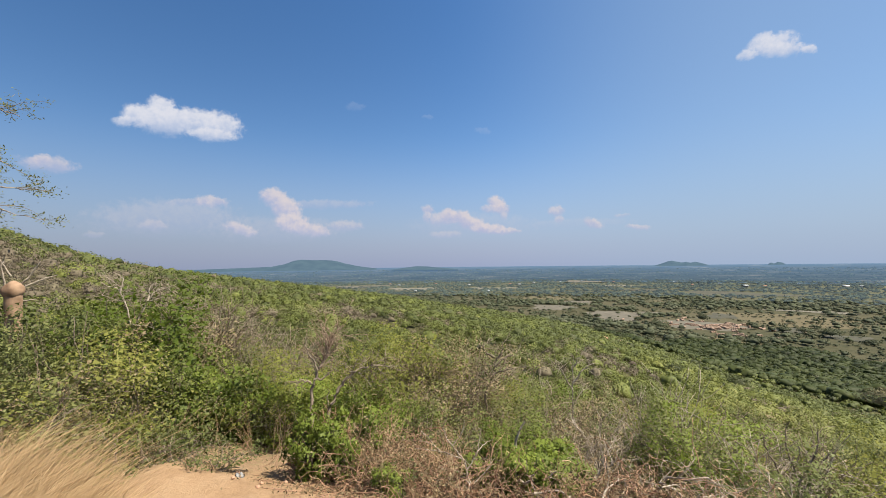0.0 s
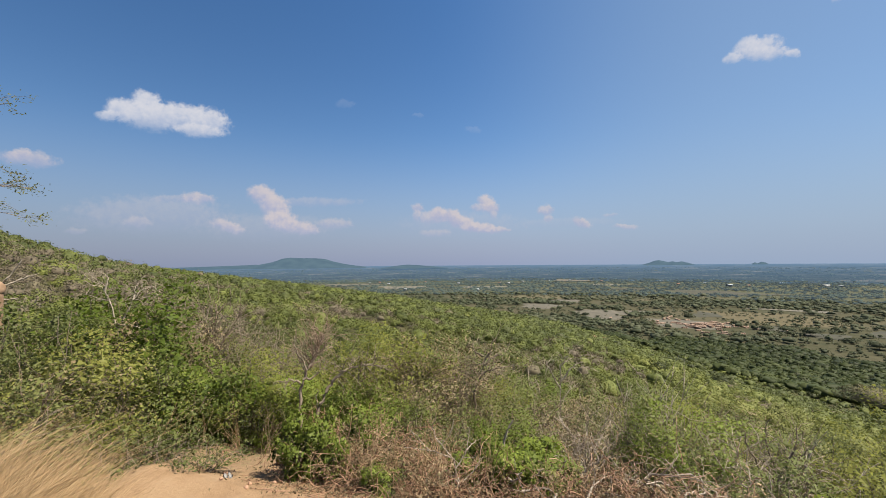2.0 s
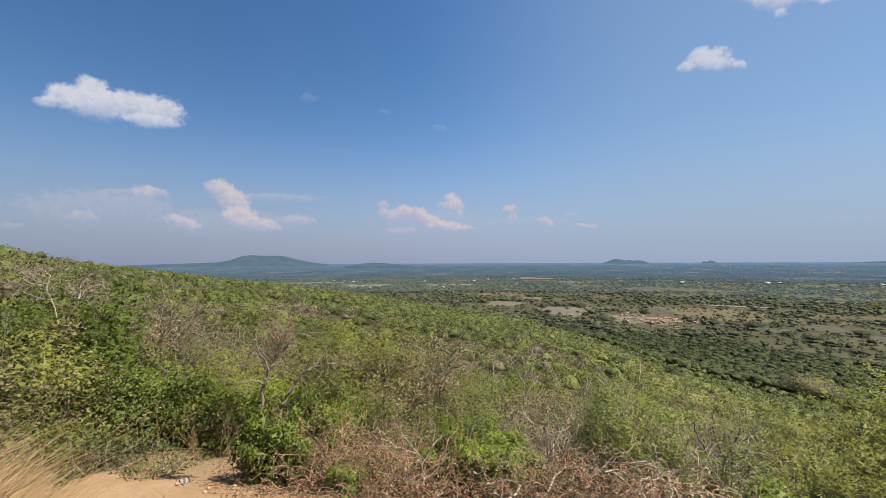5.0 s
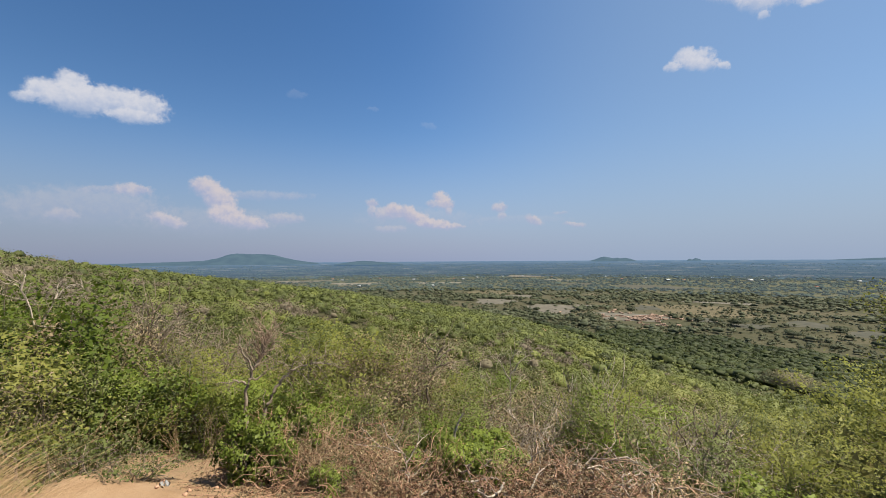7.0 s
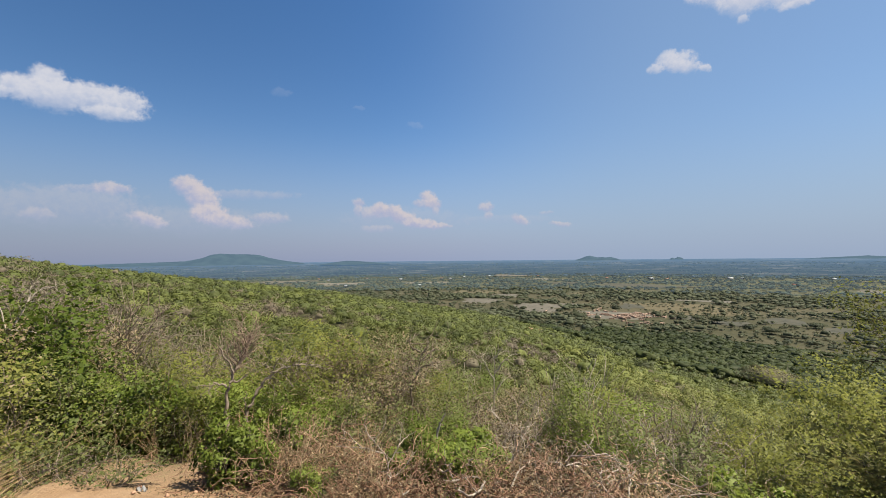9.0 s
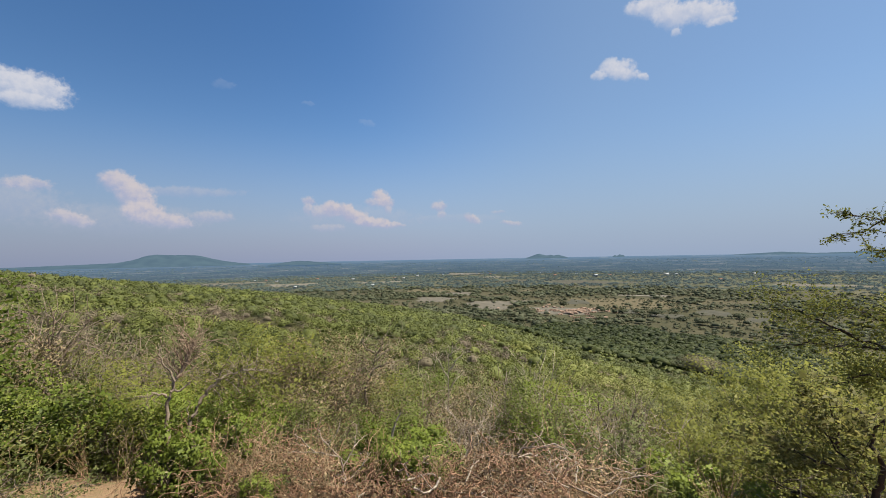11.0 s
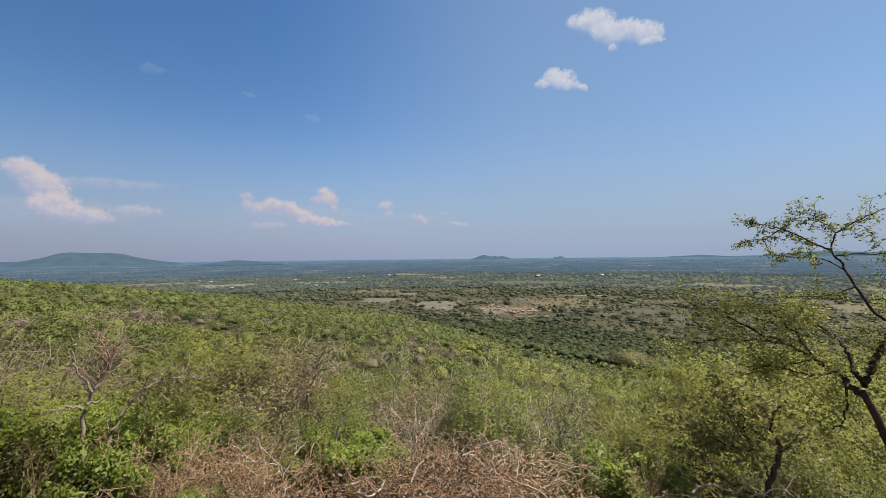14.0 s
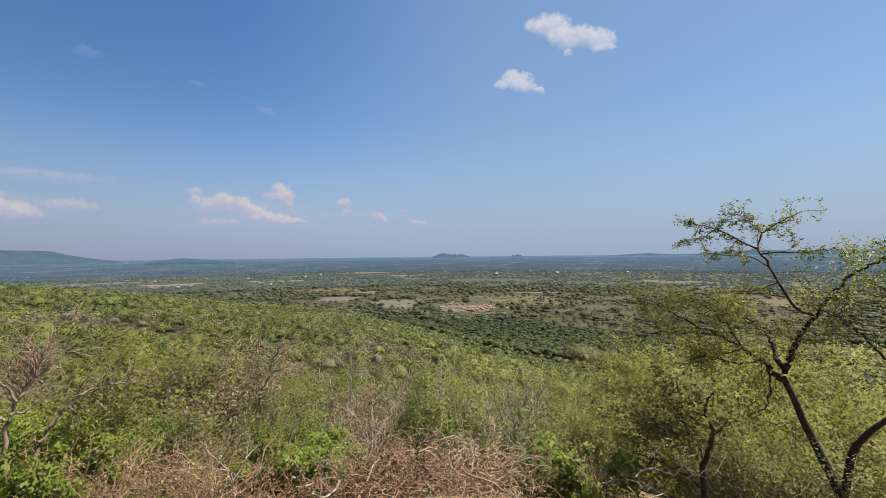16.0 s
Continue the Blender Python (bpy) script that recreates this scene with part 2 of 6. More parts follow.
MAT = {
    "bright": leaf_material("bright_leaf", [(0, (0.0844, 0.111, 0.0187)), (0.5, (0.141, 0.178, 0.029)), (1, (0.204, 0.244, 0.0468))], 0.37, spread=0.14),
    "yellow": leaf_material("yellow_green_leaf", [(0, (0.141, 0.151, 0.0333)), (0.6, (0.21, 0.222, 0.0517)), (1, (0.266, 0.265, 0.074))], 0.55, spread=0.2),
    "olive": leaf_material("olive_leaf", [(0, (0.0776, 0.0869, 0.0319)), (0.5, (0.122, 0.139, 0.0426)), (1, (0.176, 0.18, 0.0666))], 0.37, spread=0.14),
    "dry": leaf_material("dry_leaf", [(0, (0.0962, 0.0663, 0.0348)), (0.5, (0.163, 0.12, 0.0663)), (1, (0.252, 0.203, 0.12))], 0.2),
    "straw": leaf_material("straw", [(0, (0.222, 0.148, 0.0777)), (0.5, (0.311, 0.222, 0.126)), (1, (0.385, 0.296, 0.185))], 0.12),
    "grass": leaf_material("tawny_grass", [(0, (0.227, 0.133, 0.061)), (0.5, (0.323, 0.209, 0.106)), (1, (0.393, 0.28, 0.158))], 0.12),
    "rust": leaf_material("rust_dry_vine", [(0, (0.181, 0.0979, 0.0613)), (0.5, (0.298, 0.175, 0.111)), (1, (0.415, 0.276, 0.192))], 0.15),
    "bark": wood_material("grey_bark", (0.104, 0.0777, 0.0555), (0.244, 0.192, 0.141)),
    "twig": wood_material("pale_dead_wood", (0.179, 0.146, 0.114), (0.374, 0.318, 0.252)),
    "dark": wood_material("dark_bark", (0.0122, 0.0078, 0.005), (0.0416, 0.0261, 0.0167)),
    "brown": wood_material("brown_twig", (0.074, 0.0518, 0.037), (0.185, 0.133, 0.0962)),
    "hill": leaf_material("hillside_leaf", [(0, (0.041, 0.0476, 0.0167)), (0.3, (0.0694, 0.0814, 0.0243)), (0.6, (0.101, 0.116, 0.0288)), (0.85, (0.148, 0.159, 0.038)), (1, (0.176, 0.176, 0.0569))], 0.2, 0.6, "tone", 0.14),
    "hill_bare": leaf_material("leafless_scrub", [(0, (0.0999, 0.0781, 0.0579)), (0.5, (0.147, 0.121, 0.0851)), (1, (0.186, 0.163, 0.102))], 0.3, 0.8, "tone", 0.4),
    "thicket": leaf_material("grey_thicket", [(0, (0.122, 0.109, 0.0644)), (1, (0.211, 0.189, 0.107))], 0.25, 0.8, "tone", 0.5),
    # trees of the plain: some blue-grey haze mixed into the leaf colour
    "valley": leaf_material("hazed_valley_leaf", [(0, (0.0409, 0.0489, 0.0273)), (0.5, (0.0693, 0.0801, 0.0419)), (1, (0.106, 0.107, 0.0644))], 0.3, 0.7, "tone", 0.1),
    "feathery": leaf_material("feathery_leaf", [(0, (0.0999, 0.115, 0.0278)), (0.5, (0.17, 0.185, 0.0389)), (1, (0.259, 0.259, 0.0648))], 0.4, spread=0.6),
    "dull": leaf_material("dull_leaf", [(0, (0.078, 0.0728, 0.024)), (0.5, (0.15, 0.15, 0.0432)), (0.85, (0.221, 0.215, 0.066)), (1, (0.299, 0.247, 0.108))], 0.6, spread=0.8),
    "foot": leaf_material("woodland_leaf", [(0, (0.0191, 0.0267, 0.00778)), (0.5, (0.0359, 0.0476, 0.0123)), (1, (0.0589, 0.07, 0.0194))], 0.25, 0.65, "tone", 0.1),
    "deep": leaf_material("deep_green_leaf", [(0, (0.0465, 0.069, 0.0101)), (0.5, (0.0816, 0.112, 0.0151)), (1, (0.12, 0.15, 0.0228))], 0.4, spread=0.3),
}


# ---- meshes from arrays ----
def mesh_of(name, verts, quads, material, tone=None, smooth=False, normals=None):
    me = bpy.data.meshes.new(name)
    verts, quads = np.asarray(verts, np.float32).reshape(-1, 3), np.asarray(quads, np.int32)
    quads = quads.reshape(-1, quads.shape[-1])
    me.vertices.add(len(verts))
    me.vertices.foreach_set("co", verts.ravel())
    me.loops.add(quads.size)
    me.loops.foreach_set("vertex_index", quads.ravel())
    me.polygons.add(len(quads))
    me.polygons.foreach_set("loop_start", np.arange(0, quads.size, quads.shape[1], dtype=np.int32))
    if smooth:
        me.polygons.foreach_set("use_smooth", np.ones(len(quads), bool))
    if tone is not None:
        me.attributes.new("tone", "FLOAT", "POINT").data.foreach_set("value", np.asarray(tone, np.float32))
    me.materials.append(material)
    me.update()
    if normals is not None:
        me.attributes.new("custom_normal", "FLOAT_VECTOR", "POINT").data.foreach_set("vector", np.asarray(normals, np.float32).ravel())
    return me


def thing(name, label, category, group="", kind="", at=(0, 0, 0)):
    ob = new(name)
    ob.empty_display_size = 0.2
    ob.location = at
    return tagged(ob, label, category, group, kind)


def part(name, me, parent, label=""):
    ob = new(name, me)
    ob.parent = parent
    return tagged(ob, label) if label else ob


class Shape:
    """Vertices and quads that grow piece by piece."""

    def __init__(self):
        self.v, self.q, self.n = [], [], 0

    def add(self, v, q):
        v = np.asarray(v, float).reshape(-1, 3)
        self.v.append(v)
        q = np.asarray(q, int)
        self.q.append(q.reshape(-1, q.shape[-1]) + self.n)
        self.n += len(v)

    def mesh(self, name, material, smooth=False):
        return mesh_of(name, np.concatenate(self.v), np.concatenate(self.q), material, smooth=smooth)

    def tube(self, pts, radii, sides=5):
        pts, radii = np.asarray(pts, float), np.asarray(radii, float)
        d = np.gradient(pts, axis=0)
        d /= np.linalg.norm(d, axis=1, keepdims=True) + 1e-9
        ref = np.where(np.abs(d[:, 2:3]) < 0.9, [[0, 0, 1.0]], [[1.0, 0, 0]])
        a = np.cross(d, ref)
        a /= np.linalg.norm(a, axis=1, keepdims=True) + 1e-9
        b = np.cross(d, a)
        k = np.arange(sides) * 2 * np.pi / sides
        ring = pts[:, None] + radii[:, None, None] * (np.cos(k)[None, :, None] * a[:, None] + np.sin(k)[None, :, None] * b[:, None])
        i, j = np.meshgrid(np.arange(len(pts) - 1), np.arange(sides), indexing="ij")
        p0, p1 = i * sides + j, i * sides + (j + 1) % sides
        self.add(ring, np.stack([p0, p1, p1 + sides, p0 + sides], -1))

    def leaves(self, rng, centres, length, width, up=0.5, heading=None):
        """A pointed blade at each centre."""
        c = np.asarray(centres, float).reshape(-1, 3)
        n = len(c)
        if not n:
            return
        d = rng.normal(size=(n, 3)) if heading is None else heading + rng.normal(size=(n, 3)) * 0.6
        d[:, 2] *= 0.6
        d /= np.linalg.norm(d, axis=1, keepdims=True) + 1e-9
        nrm = rng.normal(size=(n, 3)) + [0, 0, up * 3]
        s = np.cross(d, nrm)
        s /= np.linalg.norm(s, axis=1, keepdims=True) + 1e-9
        f = np.cross(s, d)
        size = rng.uniform(0.6, 1.25, (n, 1))
        le, wi = length * size, width * size * 0.5
        v = np.stack([c - d * le * 0.5, c - d * le * 0.08 - s * wi + f * le * 0.04, c + d * le * 0.58 - f * le * 0.12, c - d * le * 0.08 + s * wi + f * le * 0.04], 1)
        self.add(v, np.arange(4 * n).reshape(n, 4))


def small_leaves(rng, c, length, width, up=0.5):
    """Corners of a small three-cornered leaf at each centre."""
    n = len(c)
    d = rng.normal(size=(n, 3)) * [1, 1, 0.6]
    d /= np.linalg.norm(d, axis=1, keepdims=True) + 1e-9
    s = np.cross(d, rng.normal(size=(n, 3)) + [0, 0, up * 3])
    s /= np.linalg.norm(s, axis=1, keepdims=True) + 1e-9
    size = rng.uniform(0.6, 1.25, (n, 1))
    le, wi = length * size, width * size * 0.62
    return np.stack([c - d * le * 0.42 - s * wi, c + d * le * 0.62, c - d * le * 0.42 + s * wi], 1)


def unit(v):
    return v / (np.linalg.norm(v) + 1e-9)


def unit_rows(v):
    return v / (np.linalg.norm(v, axis=1, keepdims=True) + 1e-9)


def grow(rng, start, way, length, radius, levels, kids=3, spread=0.7, lift=0.15, wiggle=0.25, steps=4, paths=None, tips=None):
    """A limb and its boughs: (points, radii) for each limb, and the places where leaves sit."""
    paths, tips = ([], []) if paths is None else (paths, tips)
    p, d, pts = np.array(start, float), unit(np.array(way, float)), [np.array(start, float)]
    for _ in range(steps):
        d = unit(d + rng.normal(size=3) * wiggle + [0, 0, lift])
        p = p + d * length / steps
        pts.append(p.copy())
    radii = np.linspace(radius, radius * (0.55 if levels else 0.3), steps + 1)
    paths.append((np.array(pts), radii))
    if levels == 0:
        tips.extend(pts[1:])
        return paths, tips
    for k in range(kids):
        i = int(rng.integers(max(1, steps // 3), steps + 1))
        w = unit(d + rng.normal(size=3) * spread)
        grow(rng, pts[i], w, length * rng.uniform(0.5, 0.8), radii[i] * 0.6, levels - 1, kids, spread, lift, wiggle, max(2, steps - 1), paths, tips)
    if levels == 1:
        tips.append(pts[-1])
    return paths, tips


# ---- the lie of the land ----
AZ = [-180, -120, -90, -60, -46, -42, -38, -33, -27, -21, -14, -6, 1, 9, 16, 23, 29, 34, 41, 46, 51, 70, 110, 180]
BROW = [2, 6, 9, 6, 3.9, 2.4, 1.1, 0.0, -0.9, -1.8, -2.8, -3.9, -5.2, -6.3, -7.5, -9.0, -10.6, -12.0, -13.2, -13.9, -14.3, -15, -10, 2]
REACH = ([-180, -90, -46, -27, 0, 20, 30, 45, 70, 110, 180], [120, 120, 160, 220, 260, 230, 190, 150, 120, 120, 120])
LIP = ([-180, -60, -46, -33, -27, -23, -15, 0, 30, 60, 110, 180], [6, 5.5, 4.6, 4.2, 3.75, 3.4, 3.1, 2.8, 2.8, 2.9, 4, 6])
TEN = ([-180, -90, -46, -20, 0, 20, 45, 70, 110, 180], [0.5, 0.4, -0.9, -1.5, -1.9, -2.4, -2.8, -3.0, -1.5, 0.5])
PLAIN, RIM = -55.0, 4850.0


def step(x):
    x = np.clip(x, 0, 1)
    return x * x * (3 - 2 * x)


def wave(x, y, size, seed):
    """A cheap smooth noise, about -1 to 1."""
    a = np.random.RandomState(seed).uniform(0, 6.28, (6, 2))
    out = 0
    for k in range(6):
        c, s = np.cos(a[k, 0]), np.sin(a[k, 0])
        out = out + np.sin((x * c + y * s) * (0.7 + 0.23 * k) * 6.28 / size + a[k, 1])
    return out / 3.2


def land(x, y):
    """Height of the ground."""
    x, y = np.asarray(x, float), np.asarray(y, float)
    r, az = np.hypot(x, y), np.degrees(np.arctan2(x, y)) / SPREAD
    d, lip, ten = np.interp(az, *REACH), np.interp(az, *LIP), np.interp(az, *TEN)
    brow = EYE + d * np.tan(np.radians(np.interp(az, AZ, BROW) * SPREAD)) - 2.6
    near = ten * np.clip((r - lip) / (10 - lip), 0, 1) ** 0.85
    mid = ten + (brow - ten) * np.clip((r - 10) / (d - 10), 0, 1) ** 0.9
    far = PLAIN + 31.0 * step((r - 1500) / 3300)
    z = np.where(r < 10, near, mid)
    fall = step((r - d) / (np.abs(brow - PLAIN) * 3.2 + 40))
    z = z + (far - z) * fall
    z = z + 0.04 * wave(x, y, 1.3, 3) * step((r - 3.2) / 2) + 0.5 * wave(x, y, 23, 4) * step((r - 12) / 25) * (1 - fall) + 0.8 * wave(x, y, 160, 5) * fall
    return z + 0.008 * wave(x, y, 0.6, 6)


def spot(az, r, lift=0.0):
    """The place on the ground at that heading and distance."""
    a = radians(az * SPREAD)
    x, y = r * math.sin(a), r * math.cos(a)
    return np.array((x, y, float(land(x, y)) + lift))


LATE = np.array((0.063, -0.135, 0.041))


def air(az, el, r, off=(0, 0, 0)):
    """The place at that heading, height angle and level distance from the eye, or from the eye moved by off."""
    a = radians(az * SPREAD)
    return np.array((r * math.sin(a), r * math.cos(a), EYE + r * math.tan(radians(el * SPREAD)))) + off


def ground_material():
    m, nodes, links, bsdf = shader("earth")
    geo = nodes.new("ShaderNodeNewGeometry")
    flat = nodes.new("ShaderNodeVectorMath")
    flat.operation = "MULTIPLY"
    flat.inputs[1].default_value = (1, 1, 0)
    links.new(geo.outputs["Position"], flat.inputs[0])
    away = nodes.new("ShaderNodeVectorMath")
    away.operation = "LENGTH"
    links.new(flat.outputs[0], away.inputs[0])

    def tex(scale, detail=6.0, rough=0.6):
        n = nodes.new("ShaderNodeTexNoise")
        n.inputs["Scale"].default_value, n.inputs["Detail"].default_value, n.inputs["Roughness"].default_value = scale, detail, rough
        links.new(flat.outputs[0], n.inputs["Vector"])
        return n

    def between(lo, hi, value):
        r = nodes.new("ShaderNodeMapRange")
        r.interpolation_type = "SMOOTHSTEP"
        r.inputs["From Min"].default_value, r.inputs["From Max"].default_value = lo, hi
        links.new(value, r.inputs["Value"])
        return r.outputs[0]

    def mixed(f, a, b):
        x = nodes.new("ShaderNodeMix")
        x.data_type = "RGBA"
        links.new(f, x.inputs["Factor"])
        links.new(a, x.inputs["A"])
        links.new(b, x.inputs["B"])
        return x.outputs["Result"]

    grain = tex(3.0, 9, 0.7)
    sand = ramp(nodes, [(0.25, (0.207, 0.126, 0.0681)), (0.5, (0.277, 0.18, 0.104)), (0.8, (0.337, 0.235, 0.144))])
    links.new(grain.outputs["Fac"], sand.inputs[0])
    litter = tex(9.0, 8, 0.75)
    soil = ramp(nodes, [(0.3, (0.126, 0.0814, 0.0481)), (0.5, (0.229, 0.152, 0.0925)), (0.62, (0.155, 0.133, 0.0629)), (0.8, (0.296, 0.211, 0.133))])
    links.new(litter.outputs["Fac"], soil.inputs[0])
    scrub = tex(0.12, 6, 0.7)
    grass = ramp(nodes, [(0.3, (0.037, 0.0355, 0.0148)), (0.55, (0.0592, 0.0577, 0.0222)), (0.8, (0.111, 0.0888, 0.0444))])
    links.new(scrub.outputs["Fac"], grass.inputs[0])
    # the plain: fields of bare soil, stubble and pasture
    plots = nodes.new("ShaderNodeTexVoronoi")
    plots.inputs["Scale"].default_value, plots.inputs["Randomness"].default_value = 0.011, 0.9
    links.new(flat.outputs[0], plots.inputs["Vector"])
    tint = nodes.new("ShaderNodeSeparateColor")
    links.new(plots.outputs["Color"], tint.inputs[0])
    fields = ramp(nodes, [(0.0, (0.0348, 0.0349, 0.0157)), (0.35, (0.0465, 0.0444, 0.0211)), (0.65, (0.0651, 0.0571, 0.0314)), (0.85, (0.0929, 0.0774, 0.0458)), (1.0, (0.162, 0.127, 0.0755))])
    links.new(tint.outputs[0], fields.inputs[0])
    mottle = tex(0.11, 9, 0.8)
    dull = ramp(nodes, [(0.4, (0.026, 0.0299, 0.0139)), (0.6, (0.067, 0.059, 0.0332))])
    links.new(mottle.outputs["Fac"], dull.inputs[0])
    half = nodes.new("ShaderNodeMix")
    half.data_type = "RGBA"
    half.inputs["Factor"].default_value = 0.55
    links.new(fields.outputs[0], half.inputs["A"])
    links.new(dull.outputs[0], half.inputs["B"])
    wob = nodes.new("ShaderNodeMath")
    wob.operation = "MULTIPLY_ADD"
    links.new(tex(1.1, 5).outputs["Fac"], wob.inputs[0])
    wob.inputs[1].default_value = 2.4
    links.new(away.outputs["Value"], wob.inputs[2])
    c = mixed(between(5.0, 6.4, wob.outputs[0]), sand.outputs[0], soil.outputs[0])
    c = mixed(between(12, 22, away.outputs["Value"]), c, grass.outputs[0])
    c = mixed(between(230, 330, away.outputs["Value"]), c, half.outputs["Result"])
    wood_floor = ramp(nodes, [(0.35, (0.0407, 0.0459, 0.0266)), (0.6, (0.074, 0.074, 0.0444)), (0.75, (0.126, 0.107, 0.0703))])
    links.new(tex(0.02, 8, 0.7).outputs["Fac"], wood_floor.inputs[0])
    c = mixed(between(620, 900, away.outputs["Value"]), c, wood_floor.outputs[0])
    links.new(c, bsdf.inputs["Base Color"])
    bsdf.inputs["Roughness"].default_value = 0.95
    bsdf.inputs["Specular IOR Level"].default_value = 0.15
    bump = nodes.new("ShaderNodeBump")
    bump.inputs["Strength"].default_value, bump.inputs["Distance"].default_value = 0.7, 0.06
    links.new(litter.outputs["Fac"], bump.inputs["Height"])
    links.new(bump.outputs[0], bsdf.inputs["Normal"])
    return m


def build_ground():
    rad = np.concatenate([np.linspace(0.05, 2.4, 8), np.geomspace(2.6, 14, 64), np.geomspace(14.6, 420, 50), np.geomspace(435, RIM, 34)])
    az = np.radians(np.concatenate([np.linspace(-180, -62, 40, endpoint=False), np.linspace(-62, 92, 220, endpoint=False), np.linspace(92, 180, 30, endpoint=False)]))
    x, y = rad[:, None] * np.sin(az), rad[:, None] * np.cos(az)
    v = np.stack([x, y, land(x, y)], -1)
    n = len(az)
    i, j = np.meshgrid(np.arange(len(rad) - 1), np.arange(n), indexing="ij")
    a, b = i * n + j, i * n + (j + 1) % n
    me = mesh_of("ground", v, np.stack([a, a + n, b + n, b], -1), ground_material(), smooth=True)
    return tagged(new("ground", me), "dry sandy hillside falling to a wide plain of fields", "ground", kind="structure")


build_ground()


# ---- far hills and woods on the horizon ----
def haze_material(name, leaf, haze_colour, glow):
    """Distance: woods with the haze of lit air painted in as emission."""
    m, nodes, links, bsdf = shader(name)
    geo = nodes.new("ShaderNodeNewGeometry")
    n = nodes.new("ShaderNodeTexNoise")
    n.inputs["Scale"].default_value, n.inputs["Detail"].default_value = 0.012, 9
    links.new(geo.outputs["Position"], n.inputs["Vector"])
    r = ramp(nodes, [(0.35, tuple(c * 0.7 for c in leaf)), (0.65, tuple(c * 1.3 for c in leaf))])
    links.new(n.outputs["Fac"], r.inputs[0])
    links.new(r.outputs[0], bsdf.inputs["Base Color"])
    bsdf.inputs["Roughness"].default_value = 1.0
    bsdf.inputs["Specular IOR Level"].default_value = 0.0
    bsdf.inputs["Emission Color"].default_value = (*haze_colour, 1)
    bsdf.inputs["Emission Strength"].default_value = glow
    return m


# hills: dark base colour, the haze blue comes from emission
MAT["far_hill"] = haze_material("hazy_hill_woods", (0.013, 0.019, 0.017), (0.055, 0.092, 0.135), 0.72)
# tree belts: greyed leaf colour plus emission painted in as haze
MAT["mid_wood"] = haze_material("hazy_mid_woods", (0.04, 0.05, 0.034), (0.058, 0.078, 0.097), 0.38)
MAT["far_wood"] = haze_material("hazy_far_woods", (0.03, 0.037, 0.028), (0.06, 0.10, 0.145), 0.58)


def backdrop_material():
    """Woods and fields kilometres off, paler and bluer with distance by painted emission haze."""
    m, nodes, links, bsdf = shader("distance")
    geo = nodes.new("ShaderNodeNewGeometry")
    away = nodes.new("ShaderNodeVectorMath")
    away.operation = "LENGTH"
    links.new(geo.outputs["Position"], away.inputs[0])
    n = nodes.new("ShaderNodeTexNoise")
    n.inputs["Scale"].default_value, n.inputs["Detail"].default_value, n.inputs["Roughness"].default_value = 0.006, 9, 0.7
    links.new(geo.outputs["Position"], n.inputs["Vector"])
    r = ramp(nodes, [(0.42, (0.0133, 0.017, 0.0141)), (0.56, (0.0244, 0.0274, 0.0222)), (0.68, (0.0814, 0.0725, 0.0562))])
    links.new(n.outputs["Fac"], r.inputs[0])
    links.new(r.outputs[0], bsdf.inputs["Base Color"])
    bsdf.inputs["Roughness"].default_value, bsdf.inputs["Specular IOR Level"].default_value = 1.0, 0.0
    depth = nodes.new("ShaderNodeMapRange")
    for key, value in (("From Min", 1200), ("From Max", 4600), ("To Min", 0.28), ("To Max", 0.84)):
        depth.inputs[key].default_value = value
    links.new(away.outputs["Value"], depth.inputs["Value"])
    # blue glow painted as haze, stronger farther out
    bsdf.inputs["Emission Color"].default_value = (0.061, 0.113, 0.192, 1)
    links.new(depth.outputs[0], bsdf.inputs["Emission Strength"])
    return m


def build_backdrop():
    rad, az = np.geomspace(1350, RIM - 20, 40), np.radians(np.linspace(-64, 96, 200))
    x, y = rad[:, None] * np.sin(az), rad[:, None] * np.cos(az)
    v = np.stack([x, y, land(x, y) + 1.5 * step((rad[:, None] - 1340) / 120) + 0 * x], -1)
    n = len(az)
    i, j = np.meshgrid(np.arange(len(rad) - 1), np.arange(n - 1), indexing="ij")
    a = i * n + j
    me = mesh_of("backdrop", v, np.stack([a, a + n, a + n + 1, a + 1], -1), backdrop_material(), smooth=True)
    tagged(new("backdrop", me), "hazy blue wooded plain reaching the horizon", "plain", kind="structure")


build_backdrop()


def build_hill(label, dist, crest):
    """A far hill. crest: heading and height angle along its skyline."""
    az = np.linspace(crest[0][0], crest[-1][0], 90)
    el = np.interp(az, [c[0] for c in crest], [c[1] for c in crest])
    k = np.linspace(-1, 1, 25)
    v = []
    for s in k:
        a = np.radians(az * SPREAD)
        r = dist * (1 + 0.09 * s)
        top = EYE + dist * np.tan(np.radians(el * SPREAD))
        foot = -34.0
        z = foot + (top - foot) * np.cos(s * np.pi / 2) ** 1.3 + 1.2 * wave(az * 60, s * 300 + 0 * az, 45, 8)
        v.append(np.stack([r * np.sin(a), r * np.cos(a), z], -1))
    n = len(az)
    i, j = np.meshgrid(np.arange(len(k) - 1), np.arange(n - 1), indexing="ij")
    p = i * n + j
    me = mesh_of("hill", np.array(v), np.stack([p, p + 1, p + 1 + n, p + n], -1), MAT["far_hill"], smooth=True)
    return tagged(new("hill", me), label, "hill", kind="structure")


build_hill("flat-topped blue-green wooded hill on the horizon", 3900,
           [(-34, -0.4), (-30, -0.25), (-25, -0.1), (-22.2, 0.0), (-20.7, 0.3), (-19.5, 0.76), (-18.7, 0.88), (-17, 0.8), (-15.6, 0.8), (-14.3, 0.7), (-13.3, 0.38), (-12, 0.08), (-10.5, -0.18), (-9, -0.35)])
